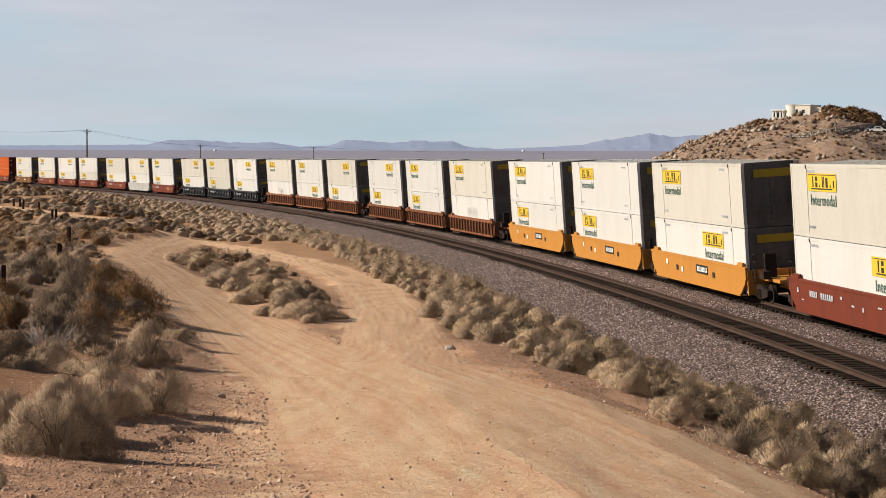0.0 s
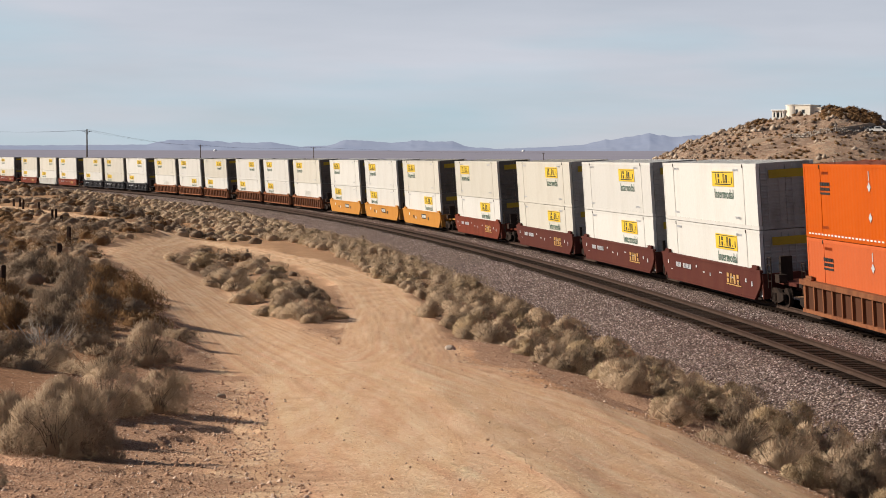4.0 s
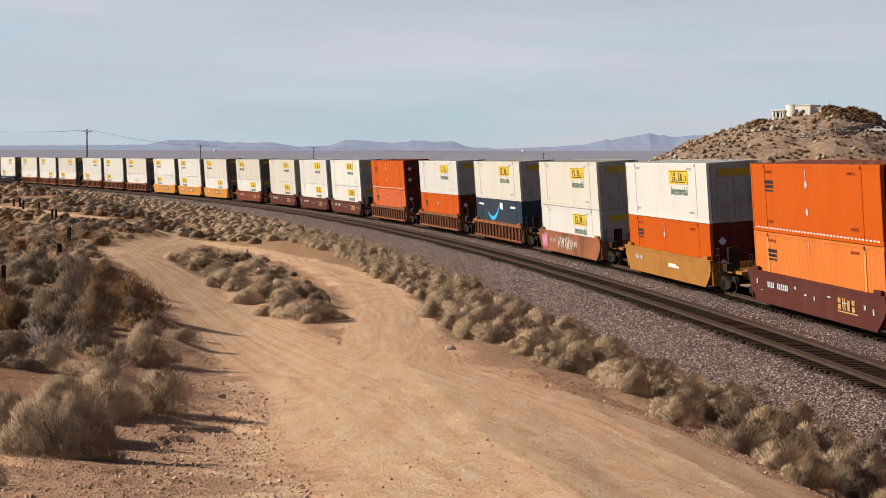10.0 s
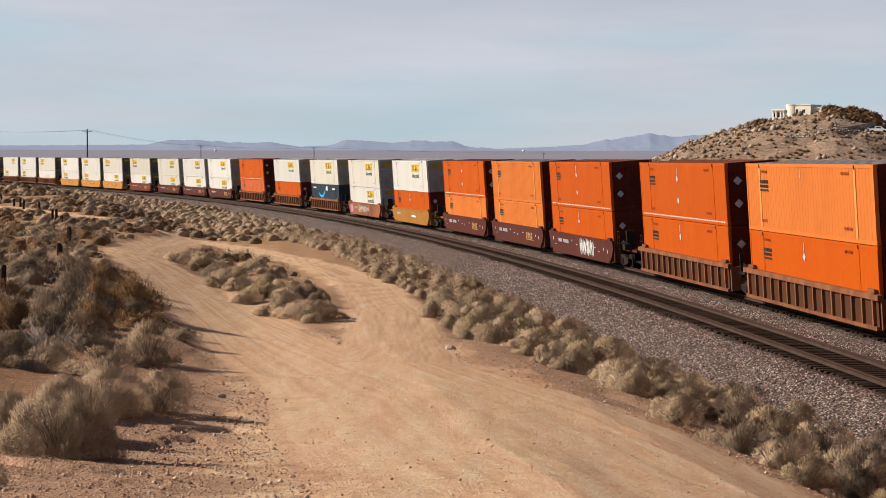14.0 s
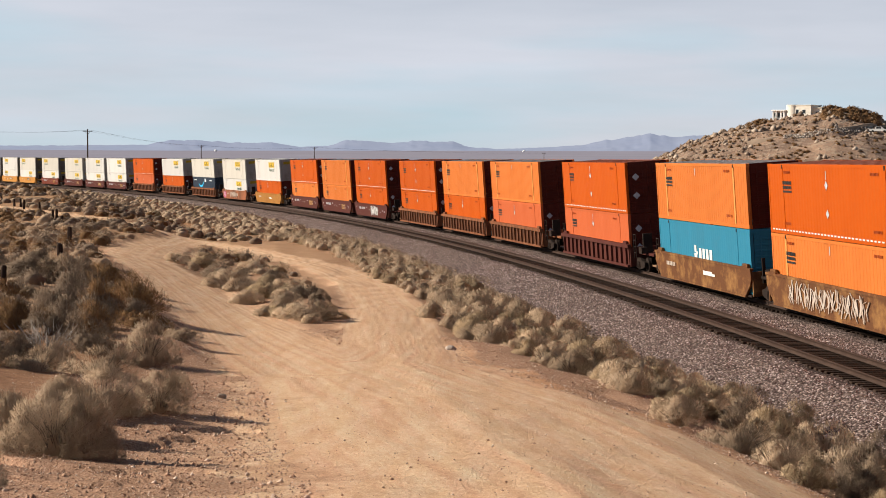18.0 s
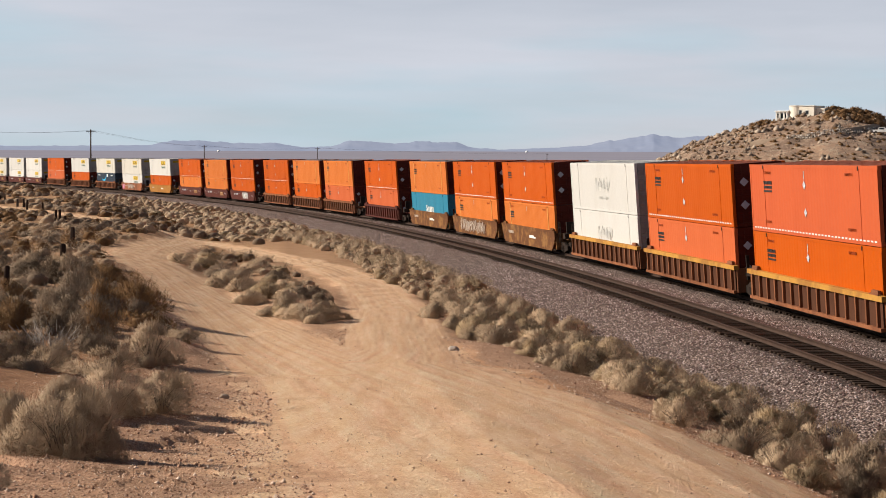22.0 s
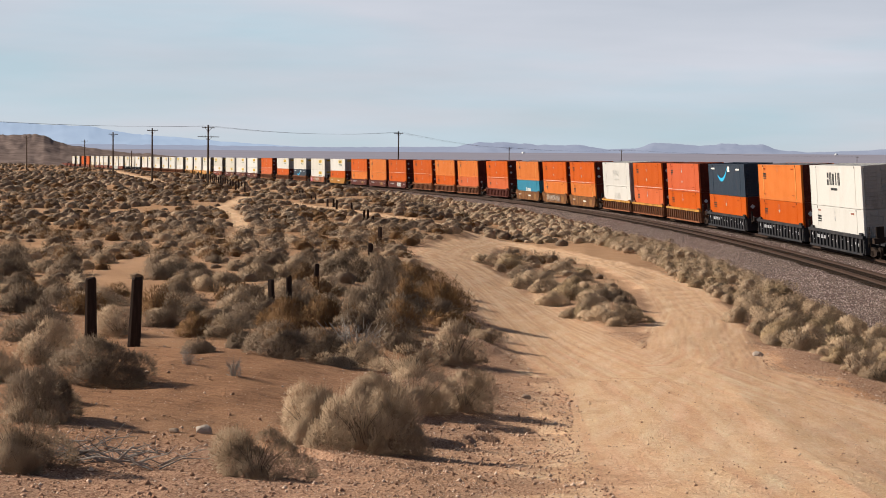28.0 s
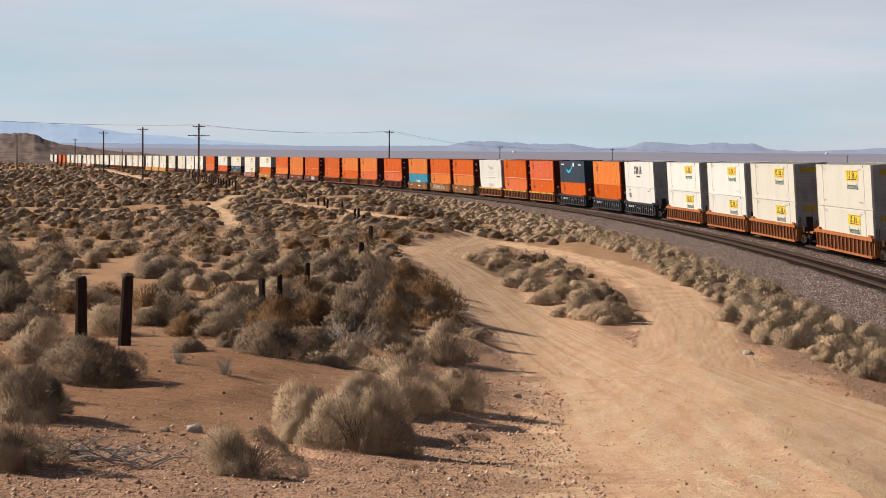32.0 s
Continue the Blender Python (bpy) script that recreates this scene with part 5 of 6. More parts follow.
# the strip between the road and the ballast
for row in [(8.8, 38.4, 0.85, 1.2, "sage"), (9.6, 40.6, 0.8, 1.15, "grey"), (8.2, 36.6, 0.6, 0.8, "grey"), (9.0, 43.4, 1.0, 1.2, "sage"), (7.9, 43.6, 0.8, 0.95, "sage"), (8.9, 46.8, 0.90, 1.0, "olive"), (7.6, 46.4, 0.85, 0.95, "grey"),
            (7.9, 50.0, 0.87, 0.9, "sage"), (6.5, 49.2, 0.88, 0.9, "sage"), (5.5, 51.4, 0.8, 0.85, "grey")]:
    shrub(*row)


def verge_line(s):
    """How far from the rails the strip of shrubs reaches towards the road."""
    return np.interp(s, [-75, -60, -52, -46, -40, -33, -20, 12, 30, 58, 83, 120, 400], [12.3, 13.3, 14.2, 15.1, 16.2, 17.3, 16.6, 16.4, 17.5, 19.8, 24.0, 27.5, 26.0])


def strip_places(rng, s0, s1, gap):
    """Jittered places that fill the strip, with radius and height."""
    out = []
    for a in np.arange(s0, s1, gap):
        top = verge_line(a)
        for b in np.arange(10.8, top - 0.35, gap):
            if rng.random() < 0.1:
                continue
            u, v = a + rng.uniform(-0.42, 0.42) * gap, b + rng.uniform(-0.42, 0.42) * gap
            rad = rng.uniform(0.5, 0.92)
            h = np.interp(u, TS, TH)
            out.append((float(np.interp(u, TS, TX) - v * math.sin(h)), float(np.interp(u, TS, TY) + v * math.cos(h)), rad, rad * rng.uniform(0.85, 1.2)))
    return out


rng_strip = np.random.default_rng(77)
for x, y, rad, high in strip_places(rng_strip, -66, -8, 1.4):
    shrub(x, y, rad, high, ("sage", "olive", "sage", "dun", "sage")[rng_strip.integers(0, 5)], y < 58)
# the island between the two roads
for k in range(14):
    fx = k / 13
    shrub(-4.6 - 9.4 * fx + 0.9 * math.sin(k * 5.1), 64.5 + 36 * fx + 1.5 * math.sin(k * 2.3), 0.5 + 0.12 * math.sin(k * 3.7), 0.5 + 0.1 * math.sin(k * 1.9), ("sage", "olive", "sage", "dun")[k % 4], False)
for row in [(-4.8, 65.8, 0.99, 0.88, "sage"), (-5.6, 67.3, 0.81, 0.73, "sage"), (-4.2, 67.0, 0.72, 0.63, "olive"), (-6.2, 71.2, 0.85, 0.77, "sage"), (-7.4, 76.6, 0.90, 0.88, "olive"), (-8.1, 74.8, 0.83, 0.77, "sage"),
            (-10.2, 89.0, 1.03, 0.91, "sage"), (-12.9, 98.6, 1.08, 0.80, "olive"), (-14.0, 97.1, 0.90, 0.70, "sage"), (-8.8, 94.7, 0.78, 0.61, "grey"), (-4.9, 73.1, 0.54, 0.63, "grey"), (-9.2, 82.0, 0.90, 0.84, "sage"),
            (-7.2, 84.0, 0.81, 0.70, "sage"), (-11.4, 93.0, 0.90, 0.77, "grey"), (-8.4, 88.0, 0.81, 0.70, "olive"), (-10.4, 99.5, 0.81, 0.63, "sage")]:
    shrub(*row)


def scatter(rng, count, r0, r1, az0, az1):
    """Random places by area in a sector round the eye."""
    r = np.sqrt(rng.uniform(r0 * r0, r1 * r1, count))
    a = np.radians(rng.uniform(az0, az1, count))
    return -np.sin(a) * r, np.cos(a) * r


def free_ground(x, y, rad):
    """Which places lie off the roads and the ballast."""
    s, n = track_coords(x, y)
    near = road_mask(x, y)
    ok = (near > 1.12 + rad * 0.25) & (n > 9.6 + rad)
    ok &= ~((n > 24) & (hash_noise(x / 7, y / 20, 12) + 0.4 * hash_noise(x / 3, y / 6, 13) > 0.62) & (np.hypot(x, y) > 45))
    ok &= (n > 24) | ((near > 1.6) & (n > verge_line(s) + 1.0) & (n > 20))
    return ok, n


def plant():
    rng = np.random.default_rng(4)
    taken = list(SHRUB_PLACES)

    def clear(x, y, rad, factor):
        for a, b, c in taken:
            if abs(a - x) < 3 and abs(b - y) < 3 and math.hypot(a - x, b - y) < (c + rad) * factor:
                return False
        return True
    # countable shrubs of the middle ground
    x, y = scatter(rng, 1900, 24, 125, -2, 25.5)
    rad = rng.uniform(0.35, 0.95, len(x))
    ok, n = free_ground(x, y, rad)
    kinds = ["sage", "sage", "olive", "grey", "grey", "grey", "creosote"]
    made = 0
    for i in np.argsort(np.hypot(x, y)):
        if made >= 130:
            break
        d = math.hypot(x[i], y[i])
        if not ok[i] or d < 50 or not clear(x[i], y[i], rad[i], 0.7):
            continue
        k = kinds[rng.integers(0, 7)]
        if n[i] > 22 and k in ("sage", "olive"):
            k = "dun"
        shrub(float(x[i]), float(y[i]), float(rad[i]), float(rad[i] * rng.uniform(0.75, 1.1)), k, False)
        taken.append((x[i], y[i], rad[i]))
        made += 1
    limit = max(math.hypot(a, b) for a, b, c in taken)
    return rng, taken, limit


def far_scrub():
    """The uncounted scrub: low bushes of a few blades each, fewer blades the farther off."""
    rng, taken, limit = plant()
    made = {"sage": [], "olive": [], "dun": [], "grey": [], "creosote": []}
    forms = {}
    for count, width, length in ((420, 0.027, 0.12), (110, 0.044, 0.13), (34, 0.09, 0.18), (12, 0.16, 0.26)):
        forms[count] = []
        for k in range(5):
            own = np.random.default_rng(900 + k + count)
            forms[count].append(bush_form(core(own, 10 if count > 30 else 6, {420: 0.52, 110: 0.62}.get(count, 0.68)), blades(own, count, width, length, 11)))
    for count, r0, r1, n_try in ((420, 40, 130, 1900), (110, 130, 260, 3900), (34, 260, 520, 6500), (12, 520, 1500, 11000)):
        x, y = scatter(rng, n_try, r0, r1, 2 if r0 < 200 else -15.5, 26)
        rad = rng.uniform(0.4, 0.95, len(x)) * (1.0 + 0.5 * (r0 > 200))
        ok, n = free_ground(x, y, rad)
        ok &= np.hypot(x, y) > 52
        z = ground_height(x, y)
        for i in np.flatnonzero(ok):
            if r0 == 40 and any(abs(a - x[i]) < 2 and abs(b - y[i]) < 2 and math.hypot(a - x[i], b - y[i]) < 0.68 * (c + rad[i]) for a, b, c in taken):
                continue
            if r0 == 40:
                taken.append((x[i], y[i], rad[i]))
            form = forms[count][rng.integers(0, 5)]
            a = rng.uniform(0, math.tau)
            turn = np.array([[math.cos(a), -math.sin(a), 0], [math.sin(a), math.cos(a), 0], [0, 0, 1]])
            q = (form[0] @ turn.T) * np.array([rad[i], rad[i], rad[i] * rng.uniform(0.7, 1.1)]) + np.array([x[i], y[i], z[i] - 0.03])
            made[("sage", "sage", "sage", "olive", "grey")[rng.integers(0, 5)] if n[i] < 23 else ("dun", "dun", "grey", "grey", "grey", "grey", "creosote", "creosote")[rng.integers(0, 8)]].append((q, form[1], form[2] @ turn.T))
    # the rest of the strip beside the ballast
    own = np.random.default_rng(78)
    for s0, s1, gap, count in ((-8, 60, 1.25, 420), (60, 118, 1.4, 110), (118, 320, 2.1, 34)):
        for x, y, rad, high in strip_places(own, s0, s1, gap):
            form = forms[count][own.integers(0, 5)]
            a = own.uniform(0, math.tau)
            turn = np.array([[math.cos(a), -math.sin(a), 0], [math.sin(a), math.cos(a), 0], [0, 0, 1]])
            q = (form[0] @ turn.T) * np.array([rad, rad, high]) + np.array([x, y, ground_height([x], [y])[0] - 0.03])
            made[("sage", "sage", "sage", "olive", "dun")[own.integers(0, 5)]].append((q, form[1], form[2] @ turn.T))
    for kind, list_of in made.items():
        me = indexed_mesh("scrub", *joined(list_of), SHRUB_KINDS[kind][0])
        tagged(new("desert_scrub", me), f"{ {'sage': 'dry tan', 'olive': 'olive-brown', 'dun': 'dun', 'grey': 'grey-brown', 'creosote': 'dark brown'}[kind]} desert scrub spread over the plain", "scrub", kind="stuff")


far_scrub()


# ---- stones, litter of branches ----
def stone_field(name, label, material, places, sizes, seed):
    """Many small angular stones in one mesh."""
    rng = np.random.default_rng(seed)
    base = np.array([(1, 0, 0), (-0.5, 0.87, 0), (-0.5, -0.87, 0), (0.1, 0.1, 0.8), (-0.1, 0, -0.6)])
    tri = np.array([(0, 1, 3), (1, 2, 3), (2, 0, 3), (1, 0, 4), (2, 1, 4), (0, 2, 4)])
    n = len(places)
    a = rng.uniform(0, math.tau, n)
    form = base[None] * rng.uniform(0.6, 1.3, (n, 5, 3)) * sizes[:, None, None]
    x = form[..., 0] * np.cos(a)[:, None] - form[..., 1] * np.sin(a)[:, None]
    y = form[..., 0] * np.sin(a)[:, None] + form[..., 1] * np.cos(a)[:, None]
    v = np.stack([x, y, form[..., 2]], -1) + places[:, None, :]
    me = bpy.data.meshes.new(name)
    me.vertices.add(n * 5)
    me.vertices.foreach_set("co", v.astype(np.float32).ravel())
    idx = (tri[None] + 5 * np.arange(n)[:, None, None]).astype(np.int32)
    me.loops.add(idx.size)
    me.loops.foreach_set("vertex_index", idx.ravel())
    me.polygons.add(n * 6)
    me.polygons.foreach_set("loop_start", np.arange(0, idx.size, 3, dtype=np.int32))
    me.update(calc_edges=True)
    me.materials.append(material)
    tagged(new(name, me), label, "stones", kind="stuff")


def pebble_material(name, a, b, c):
    m, nt, p = nodes_of(name)
    geo = nt.nodes.new("ShaderNodeNewGeometry")
    r = nt.nodes.new("ShaderNodeValToRGB")
    r.color_ramp.elements[0].color, r.color_ramp.elements[1].color = (*a, 1), (*c, 1)
    r.color_ramp.elements.new(0.6).color = (*b, 1)
    nt.links.new(geo.outputs["Random Per Island"], r.inputs["Fac"])
    nt.links.new(r.outputs["Color"], p.inputs["Base Color"])
    p.inputs["Roughness"].default_value = 0.85
    p.inputs["Specular IOR Level"].default_value = 0.08
    return m


M_PEBBLE = pebble_material("desert_pebbles", (0.26, 0.14, 0.09), (0.44, 0.275, 0.185), (0.66, 0.50, 0.39))
M_STONE = pebble_material("crushed_ballast_stone", (0.10, 0.064, 0.056), (0.24, 0.17, 0.155), (0.60, 0.49, 0.46))


def stones():
    rng = np.random.default_rng(8)
    x, y = scatter(rng, 120000, 15, 62, -15, 25)
    near = road_mask(x, y)
    s, n = track_coords(x, y)
    keep = (rng.random(len(x)) < np.where(near < 0.85, 0.12, np.where(near < 1.6, 0.95, np.where((np.hypot(x, y) < 25) | (near > 3.2), 0.9, 0.12)))) & (n > 11)
    x, y = x[keep], y[keep]
    size = 0.009 + 0.034 * rng.random(len(x)) ** 14 + 0.010 * rng.random(len(x))
    size[road_mask(x, y) < 0.8] *= 0.62
    z = ground_height(x, y) + size * 0.25
    stone_field("gravel", "loose reddish gravel and small stones on soil", M_PEBBLE, np.stack([x, y, z], 1), size, 1)
    s = rng.uniform(-68, 120, 30000)
    s = np.where(rng.random(len(s)) < 0.55, rng.uniform(-68, 20, len(s)), s)
    n = np.where(rng.random(len(s)) < 0.78, rng.uniform(6.7, 11.0, len(s)), rng.uniform(2.0, 3.6, len(s)))
    h = np.interp(s, TS, TH)
    size = rng.uniform(0.022, 0.058, len(s))
    top = np.interp(n, [-5.2, -2.0, -1.5, 1.5, 2.55, 3.7, 6.6, 7.4, 11.2], [-1.15, -0.26, -0.25, -0.25, -0.36, -0.25, -0.25, -0.30, -1.35])
    x, y = np.interp(s, TS, TX) - n * np.sin(h), np.interp(s, TS, TY) + n * np.cos(h)
    z = np.interp(s, TS, TZ) + top + 0.035 * hash_noise(s / 0.5, n / 0.5, 31) + 0.05 * hash_noise(s / 2.2, n / 1.1, 32)
    z = np.maximum(z, ground_height(x, y)) + size * 0.3
    stone_field("ballast_stones", "loose grey crushed stones on the ballast", M_STONE, np.stack([x, y, z], 1), size, 2)


stones()


def rock(x, y, r, material, label, seed):
    bm = bmesh.new()
    bmesh.ops.create_icosphere(bm, subdivisions=2, radius=r)
    for v in bm.verts:
        k = 1 + 0.35 * noise.noise(v.co / r * 1.3 + Vector((seed * 3.1, 0, 0)))
        v.co = Vector((v.co.x * k * 1.25, v.co.y * k, v.co.z * k * 0.75))
    ob = part("rock", bm, material)
    ob.location = (x, y, float(ground_height([x], [y])[0]) + r * 0.35)
    tagged(ob, label, "rock", "loose rocks")


M_ROCK = surface("tan_desert_rock", (0.36, 0.27, 0.20), (0.26, 0.18, 0.13), 3.0, 25.0, 0.9, relief=0.01)
M_PALE_ROCK = surface("pale_desert_rock", (0.40, 0.33, 0.275), (0.30, 0.24, 0.20), 3.0, 25.0, 0.9, relief=0.01)


def branch_pile(x, y):
    """Broken bleached branches lying on the soil."""
    root = new("branch_pile")
    tagged(root, "heap of dry bleached branches lying on bare soil", "branches")
    r = random.Random(3)
    for k in range(48):
        bm = bmesh.new()
        a, ln = r.uniform(-0.7, 0.7) + (math.pi if r.random() < 0.5 else 0), r.uniform(0.3, 0.85)
        cx, cy = x + r.uniform(-0.8, 0.75), y + r.uniform(-0.3, 0.3)
        z = float(ground_height([cx], [cy])[0])
        p0 = Vector((cx, cy, z + r.uniform(0.0, 0.06)))
        p1 = p0 + Vector((math.cos(a) * ln * 0.5, math.sin(a) * ln * 0.35, r.uniform(0.02, 0.18)))
        p2 = p1 + Vector((math.cos(a + r.uniform(-0.6, 0.6)) * ln * 0.5, math.sin(a + r.uniform(-0.6, 0.6)) * ln * 0.35, r.uniform(-0.1, 0.14)))
        t = r.uniform(0.006, 0.016)
        tube(bm, p0, p1, t, t * 0.8, 5)
        tube(bm, p1, p2, t * 0.8, t * 0.3, 5)
        for j in range(2):
            q = p1.lerp(p2, r.random())
            tube(bm, q, q + Vector((r.uniform(-0.2, 0.2), r.uniform(-0.1, 0.1), r.uniform(0.0, 0.18))), t * 0.5, t * 0.2, 4)
        part("branch", bm, M_DEAD if r.random() < 0.75 else M_TWIG, root)


branch_pile(-7.3, 20.0)


# ---- fence posts ----
def fence_post(x, y, height, wide, lean, seed):
    r = random.Random(seed)
    bm = bmesh.new()
    rings = []
    for k, z in enumerate((-0.25, 0.0, height * 0.35, height * 0.7, height * 0.97, height)):
        w = wide / 2 * (1 - 0.04 * k) * r.uniform(0.95, 1.05) * (0.82 if k == 5 else 1)
        ring = []
        for cx, cy in ((-1, -0.6), (-0.6, -1), (0.6, -1), (1, -0.6), (1, 0.6), (0.6, 1), (-0.6, 1), (-1, 0.6)):
            ring.append(bm.verts.new((cx * w + z * lean, cy * w * 0.85, z + (r.uniform(-0.03, 0.03) if k >= 4 else 0))))
        rings.append(ring)
    for a, b in zip(rings, rings[1:]):
        for k in range(8):
            bm.faces.new((a[k], a[(k + 1) % 8], b[(k + 1) % 8], b[k]))
    bm.faces.new(rings[-1])
    bm.faces.new(rings[0][::-1])
    ob = part("fence_post", bm, M_POST)
    ob.location = (x, y, float(ground_height([x], [y])[0]))
    ob.rotation_euler.z = r.uniform(-0.4, 0.4)
    tagged(ob, "thick dark weathered wooden fence post in the scrub" if wide > 0.2 else "thin dark weathered wooden fence post in the scrub", "fence post", "fence posts")


for k, (x, y) in enumerate([(-14.4, 38.9), (-13.2, 38.3)]):
    fence_post(x, y, 1.46 if k == 0 else 1.52, 0.28, 0.0 if k == 0 else 0.05, k)
for k, (x, y, h) in enumerate([(-13.2, 50.0, 1.1), (-13.0, 51.1, 1.12), (-13.9, 58.1, 1.12), (-15.9, 76.5, 1.1), (-20.4, 100.5, 1.02), (-27.5, 133.0, 0.9), (-29.9, 142.5, 1.0), (-29.9, 141.0, 0.95), (-35.5, 162.1, 0.95),
                               (-40.0, 175.8, 0.95), (-42.1, 183.7, 0.85), (-43.7, 187.8, 0.8), (-49.9, 206.2, 0.8), (-49.5, 206.7, 0.6), (-58.2, 232.6, 0.8), (-57.9, 232.9, 0.75), (-57.6, 233.0, 0.7)]):
    fence_post(x, y, h, (0.19, 0.17, 0.2, 0.26, 0.24, 0.22)[min(k, 5)], 0.02 * ((k * 7) % 5 - 2), 10 + k)
for k in range(46):
    a = k / 45
    fence_post(-72 - 103 * a - 20 * a * a, 257 + 290 * a + 60 * a * a, 1.45 + 0.15 * math.sin(k * 3.7), 0.22, 0.0, 60 + k)


# ---- power line ----
def utility_pole(x, y, base, top, arms, turn, wide=2.2):
    root = new("utility_pole")
    tagged(root, "tall wooden utility pole with " + ("two crossarms" if arms == 2 else "a crossarm" if arms else "no crossarm"), "utility pole", "utility poles")
    bm = bmesh.new()
    tube(bm, (0, 0, -0.8), (0, 0, top - base), 0.21, 0.14, 10)
    part("pole", bm, M_POLE, root)
    for k in range(arms):
        z = top - base - 0.5 - 1.6 * k
        arm = part("crossarm", chamfered(wide * (1.0 if k == 0 else 1.7), 0.11, 0.13, 0.02, 0, 0.16, z), M_POLE, root)
        for dx in (-0.44 * wide, -0.22 * wide, 0.22 * wide, 0.44 * wide):
            bm = bmesh.new()
            tube(bm, (dx, 0.16, z + 0.08), (dx, 0.16, z + 0.24), 0.035, 0.025, 6)
            part("insulator", bm, M_WIRE, arm)
        for dx in (-0.28 * wide, 0.28 * wide):
            bm = bmesh.new()
            tube(bm, (dx, 0.2, z - 0.05), (0, 0.2, z - 0.7), 0.03, 0.03, 5)
            part("arm_brace", bm, M_POLE, root)
    root.matrix_basis = pose(x, y, base, 0, 0, turn)
    return x, y, top, turn


def at(az, r):
    return -math.sin(radians(az)) * r, math.cos(radians(az)) * r


def pole_at(az, r, el, arms, turn):
    x, y = at(az, r)
    return utility_pole(x, y, float(ground_height([x], [y])[0]), EYE_Z + r * math.tan(radians(el)), arms, turn)


LINE = [pole_at(28.5, 262, 1.42, 2, 20), pole_at(16.78, 329, 1.03, 2, 15), pole_at(10.92, 432, 0.91, 1, 10), pole_at(7.49, 740, 0.46, 1, 0), pole_at(4.02, 830, 0.42, 1, 0), pole_at(-3.09, 1161, 0.29, 1, 0)]
for az, r, el, arms in ((18.48, 376, 0.91, 1), (19.66, 443, 0.77, 1), (20.51, 640, 0.53, 1), (22.23, 600, 0.63, 1), (19.10, 560, 0.21, 0)):
    pole_at(az, r, el, arms, 10)
for a, b in zip(LINE, LINE[1:]):
    for side in (-0.9, 0.5, 0.9):
        bm = bmesh.new()
        p = []
        for k in range(17):
            c = k / 16
            p.append(Vector((a[0] + (b[0] - a[0]) * c + side, a[1] + (b[1] - a[1]) * c, a[2] - 0.2 + (b[2] - a[2]) * c - 4 * c * (1 - c) * 0.9)))
        rings = [[bm.verts.new(q + Vector((0.011 * math.cos(k * math.tau / 4), 0, 0.011 * math.sin(k * math.tau / 4)))) for k in range(4)] for q in p]
        for u, v in zip(rings, rings[1:]):
            for k in range(4):
                bm.faces.new((u[k], u[(k + 1) % 4], v[(k + 1) % 4], v[k]))
        tagged(part("power_line", bm, M_WIRE), "thin dark overhead wire sagging between poles", "power line", "overhead wires")


# ---- loose rocks ----
rock(-7.26, 23.97, 0.10, M_PALE_ROCK, "pale grey rock lying on red soil", 1)
rock(0.24, 55.7, 0.13, M_PALE_ROCK, "white rock at the verge of the dirt road", 2)
rock(-4.34, 36.05, 0.085, M_ROCK, "tan rock on the gravelly verge", 3)
rock(6.9, 35.6, 0.07, M_PALE_ROCK, "pale rock under the shrubs", 4)
rock(-6.65, 31.16, 0.07, M_ROCK, "tan rock on bare soil", 5)
rock(-7.6, 136.0, 0.19, M_PALE_ROCK, "white rock beside the ballast", 6)
rock(-7.6, 23.7, 0.06, M_ROCK, "tan rock on red soil", 7)
rock(-6.9, 24.2, 0.06, M_ROCK, "small reddish rock on red soil", 8)
rock(8.6, 55.4, 0.34, M_PALE_ROCK, "low heap of pale spilled stone among shrubs", 9)


# ---- the rocky hill with a house ----
HILL = [(-6.2, -0.1), (-6.71, 0.18), (-7.48, 0.62), (-8.08, 0.80), (-8.59, 0.98), (-8.93, 1.05), (-9.78, 1.28), (-10.04, 1.34), (-10.63, 1.42), (-11.47, 1.57), (-11.97, 1.64), (-12.81, 1.50), (-13.14, 1.40), (-13.44, 1.27), (-16, 0.9), (-20, 0.5), (-25, -0.1)]


def hill_height(az, r, fine=True):
    """Height of the hill at azimuth az (degrees, left positive) and distance r."""
    az, r = np.asarray(az, float), np.asarray(r, float)
    el = np.interp(-az, [-a for a, e in HILL], [e for a, e in HILL])
    crest = EYE_Z + 585 * np.tan(np.radians(el))
    base = -0.9
    k = np.interp(r, [440, 470, 500, 530, 560, 585, 620, 700, 780], [0, 0.06, 0.28, 0.58, 0.85, 1.0, 0.93, 0.4, 0])
    z = base + np.maximum(0, crest - base) * k
    if fine:
        x, y = -np.sin(np.radians(az)) * r, np.cos(np.radians(az)) * r
        amp = np.clip((z - base) / 4, 0, 1)
        z = z + amp * (0.7 * hash_noise(x / 9, y / 9, 41) + 0.5 * hash_noise(x / 3.6, y / 3.6, 42) + 0.22 * hash_noise(x / 1.2, y / 1.2, 43))
    return z


def hill_material():
    m, nt, p = nodes_of("rocky_hill_soil")
    co = nt.nodes.new("ShaderNodeTexCoord").outputs["Object"]
    big, mid, small = noise_node(nt, co, 0.06, 5), noise_node(nt, co, 0.35, 5, 0.7), noise_node(nt, co, 1.6, 4, 0.7)
    col = mix(nt, ramp(nt, big, 0.4, 0.62), (0.33, 0.20, 0.125), (0.23, 0.14, 0.092))
    col = mix(nt, ramp(nt, mid, 0.5, 0.62), col, (0.40, 0.29, 0.20))
    col = mix(nt, ramp(nt, small, 0.52, 0.66), col, (0.15, 0.11, 0.075))
    nt.links.new(col, p.inputs["Base Color"])
    p.inputs["Roughness"].default_value = 0.95
    bump(nt, p, small, 0.8, 0.5)
    return m


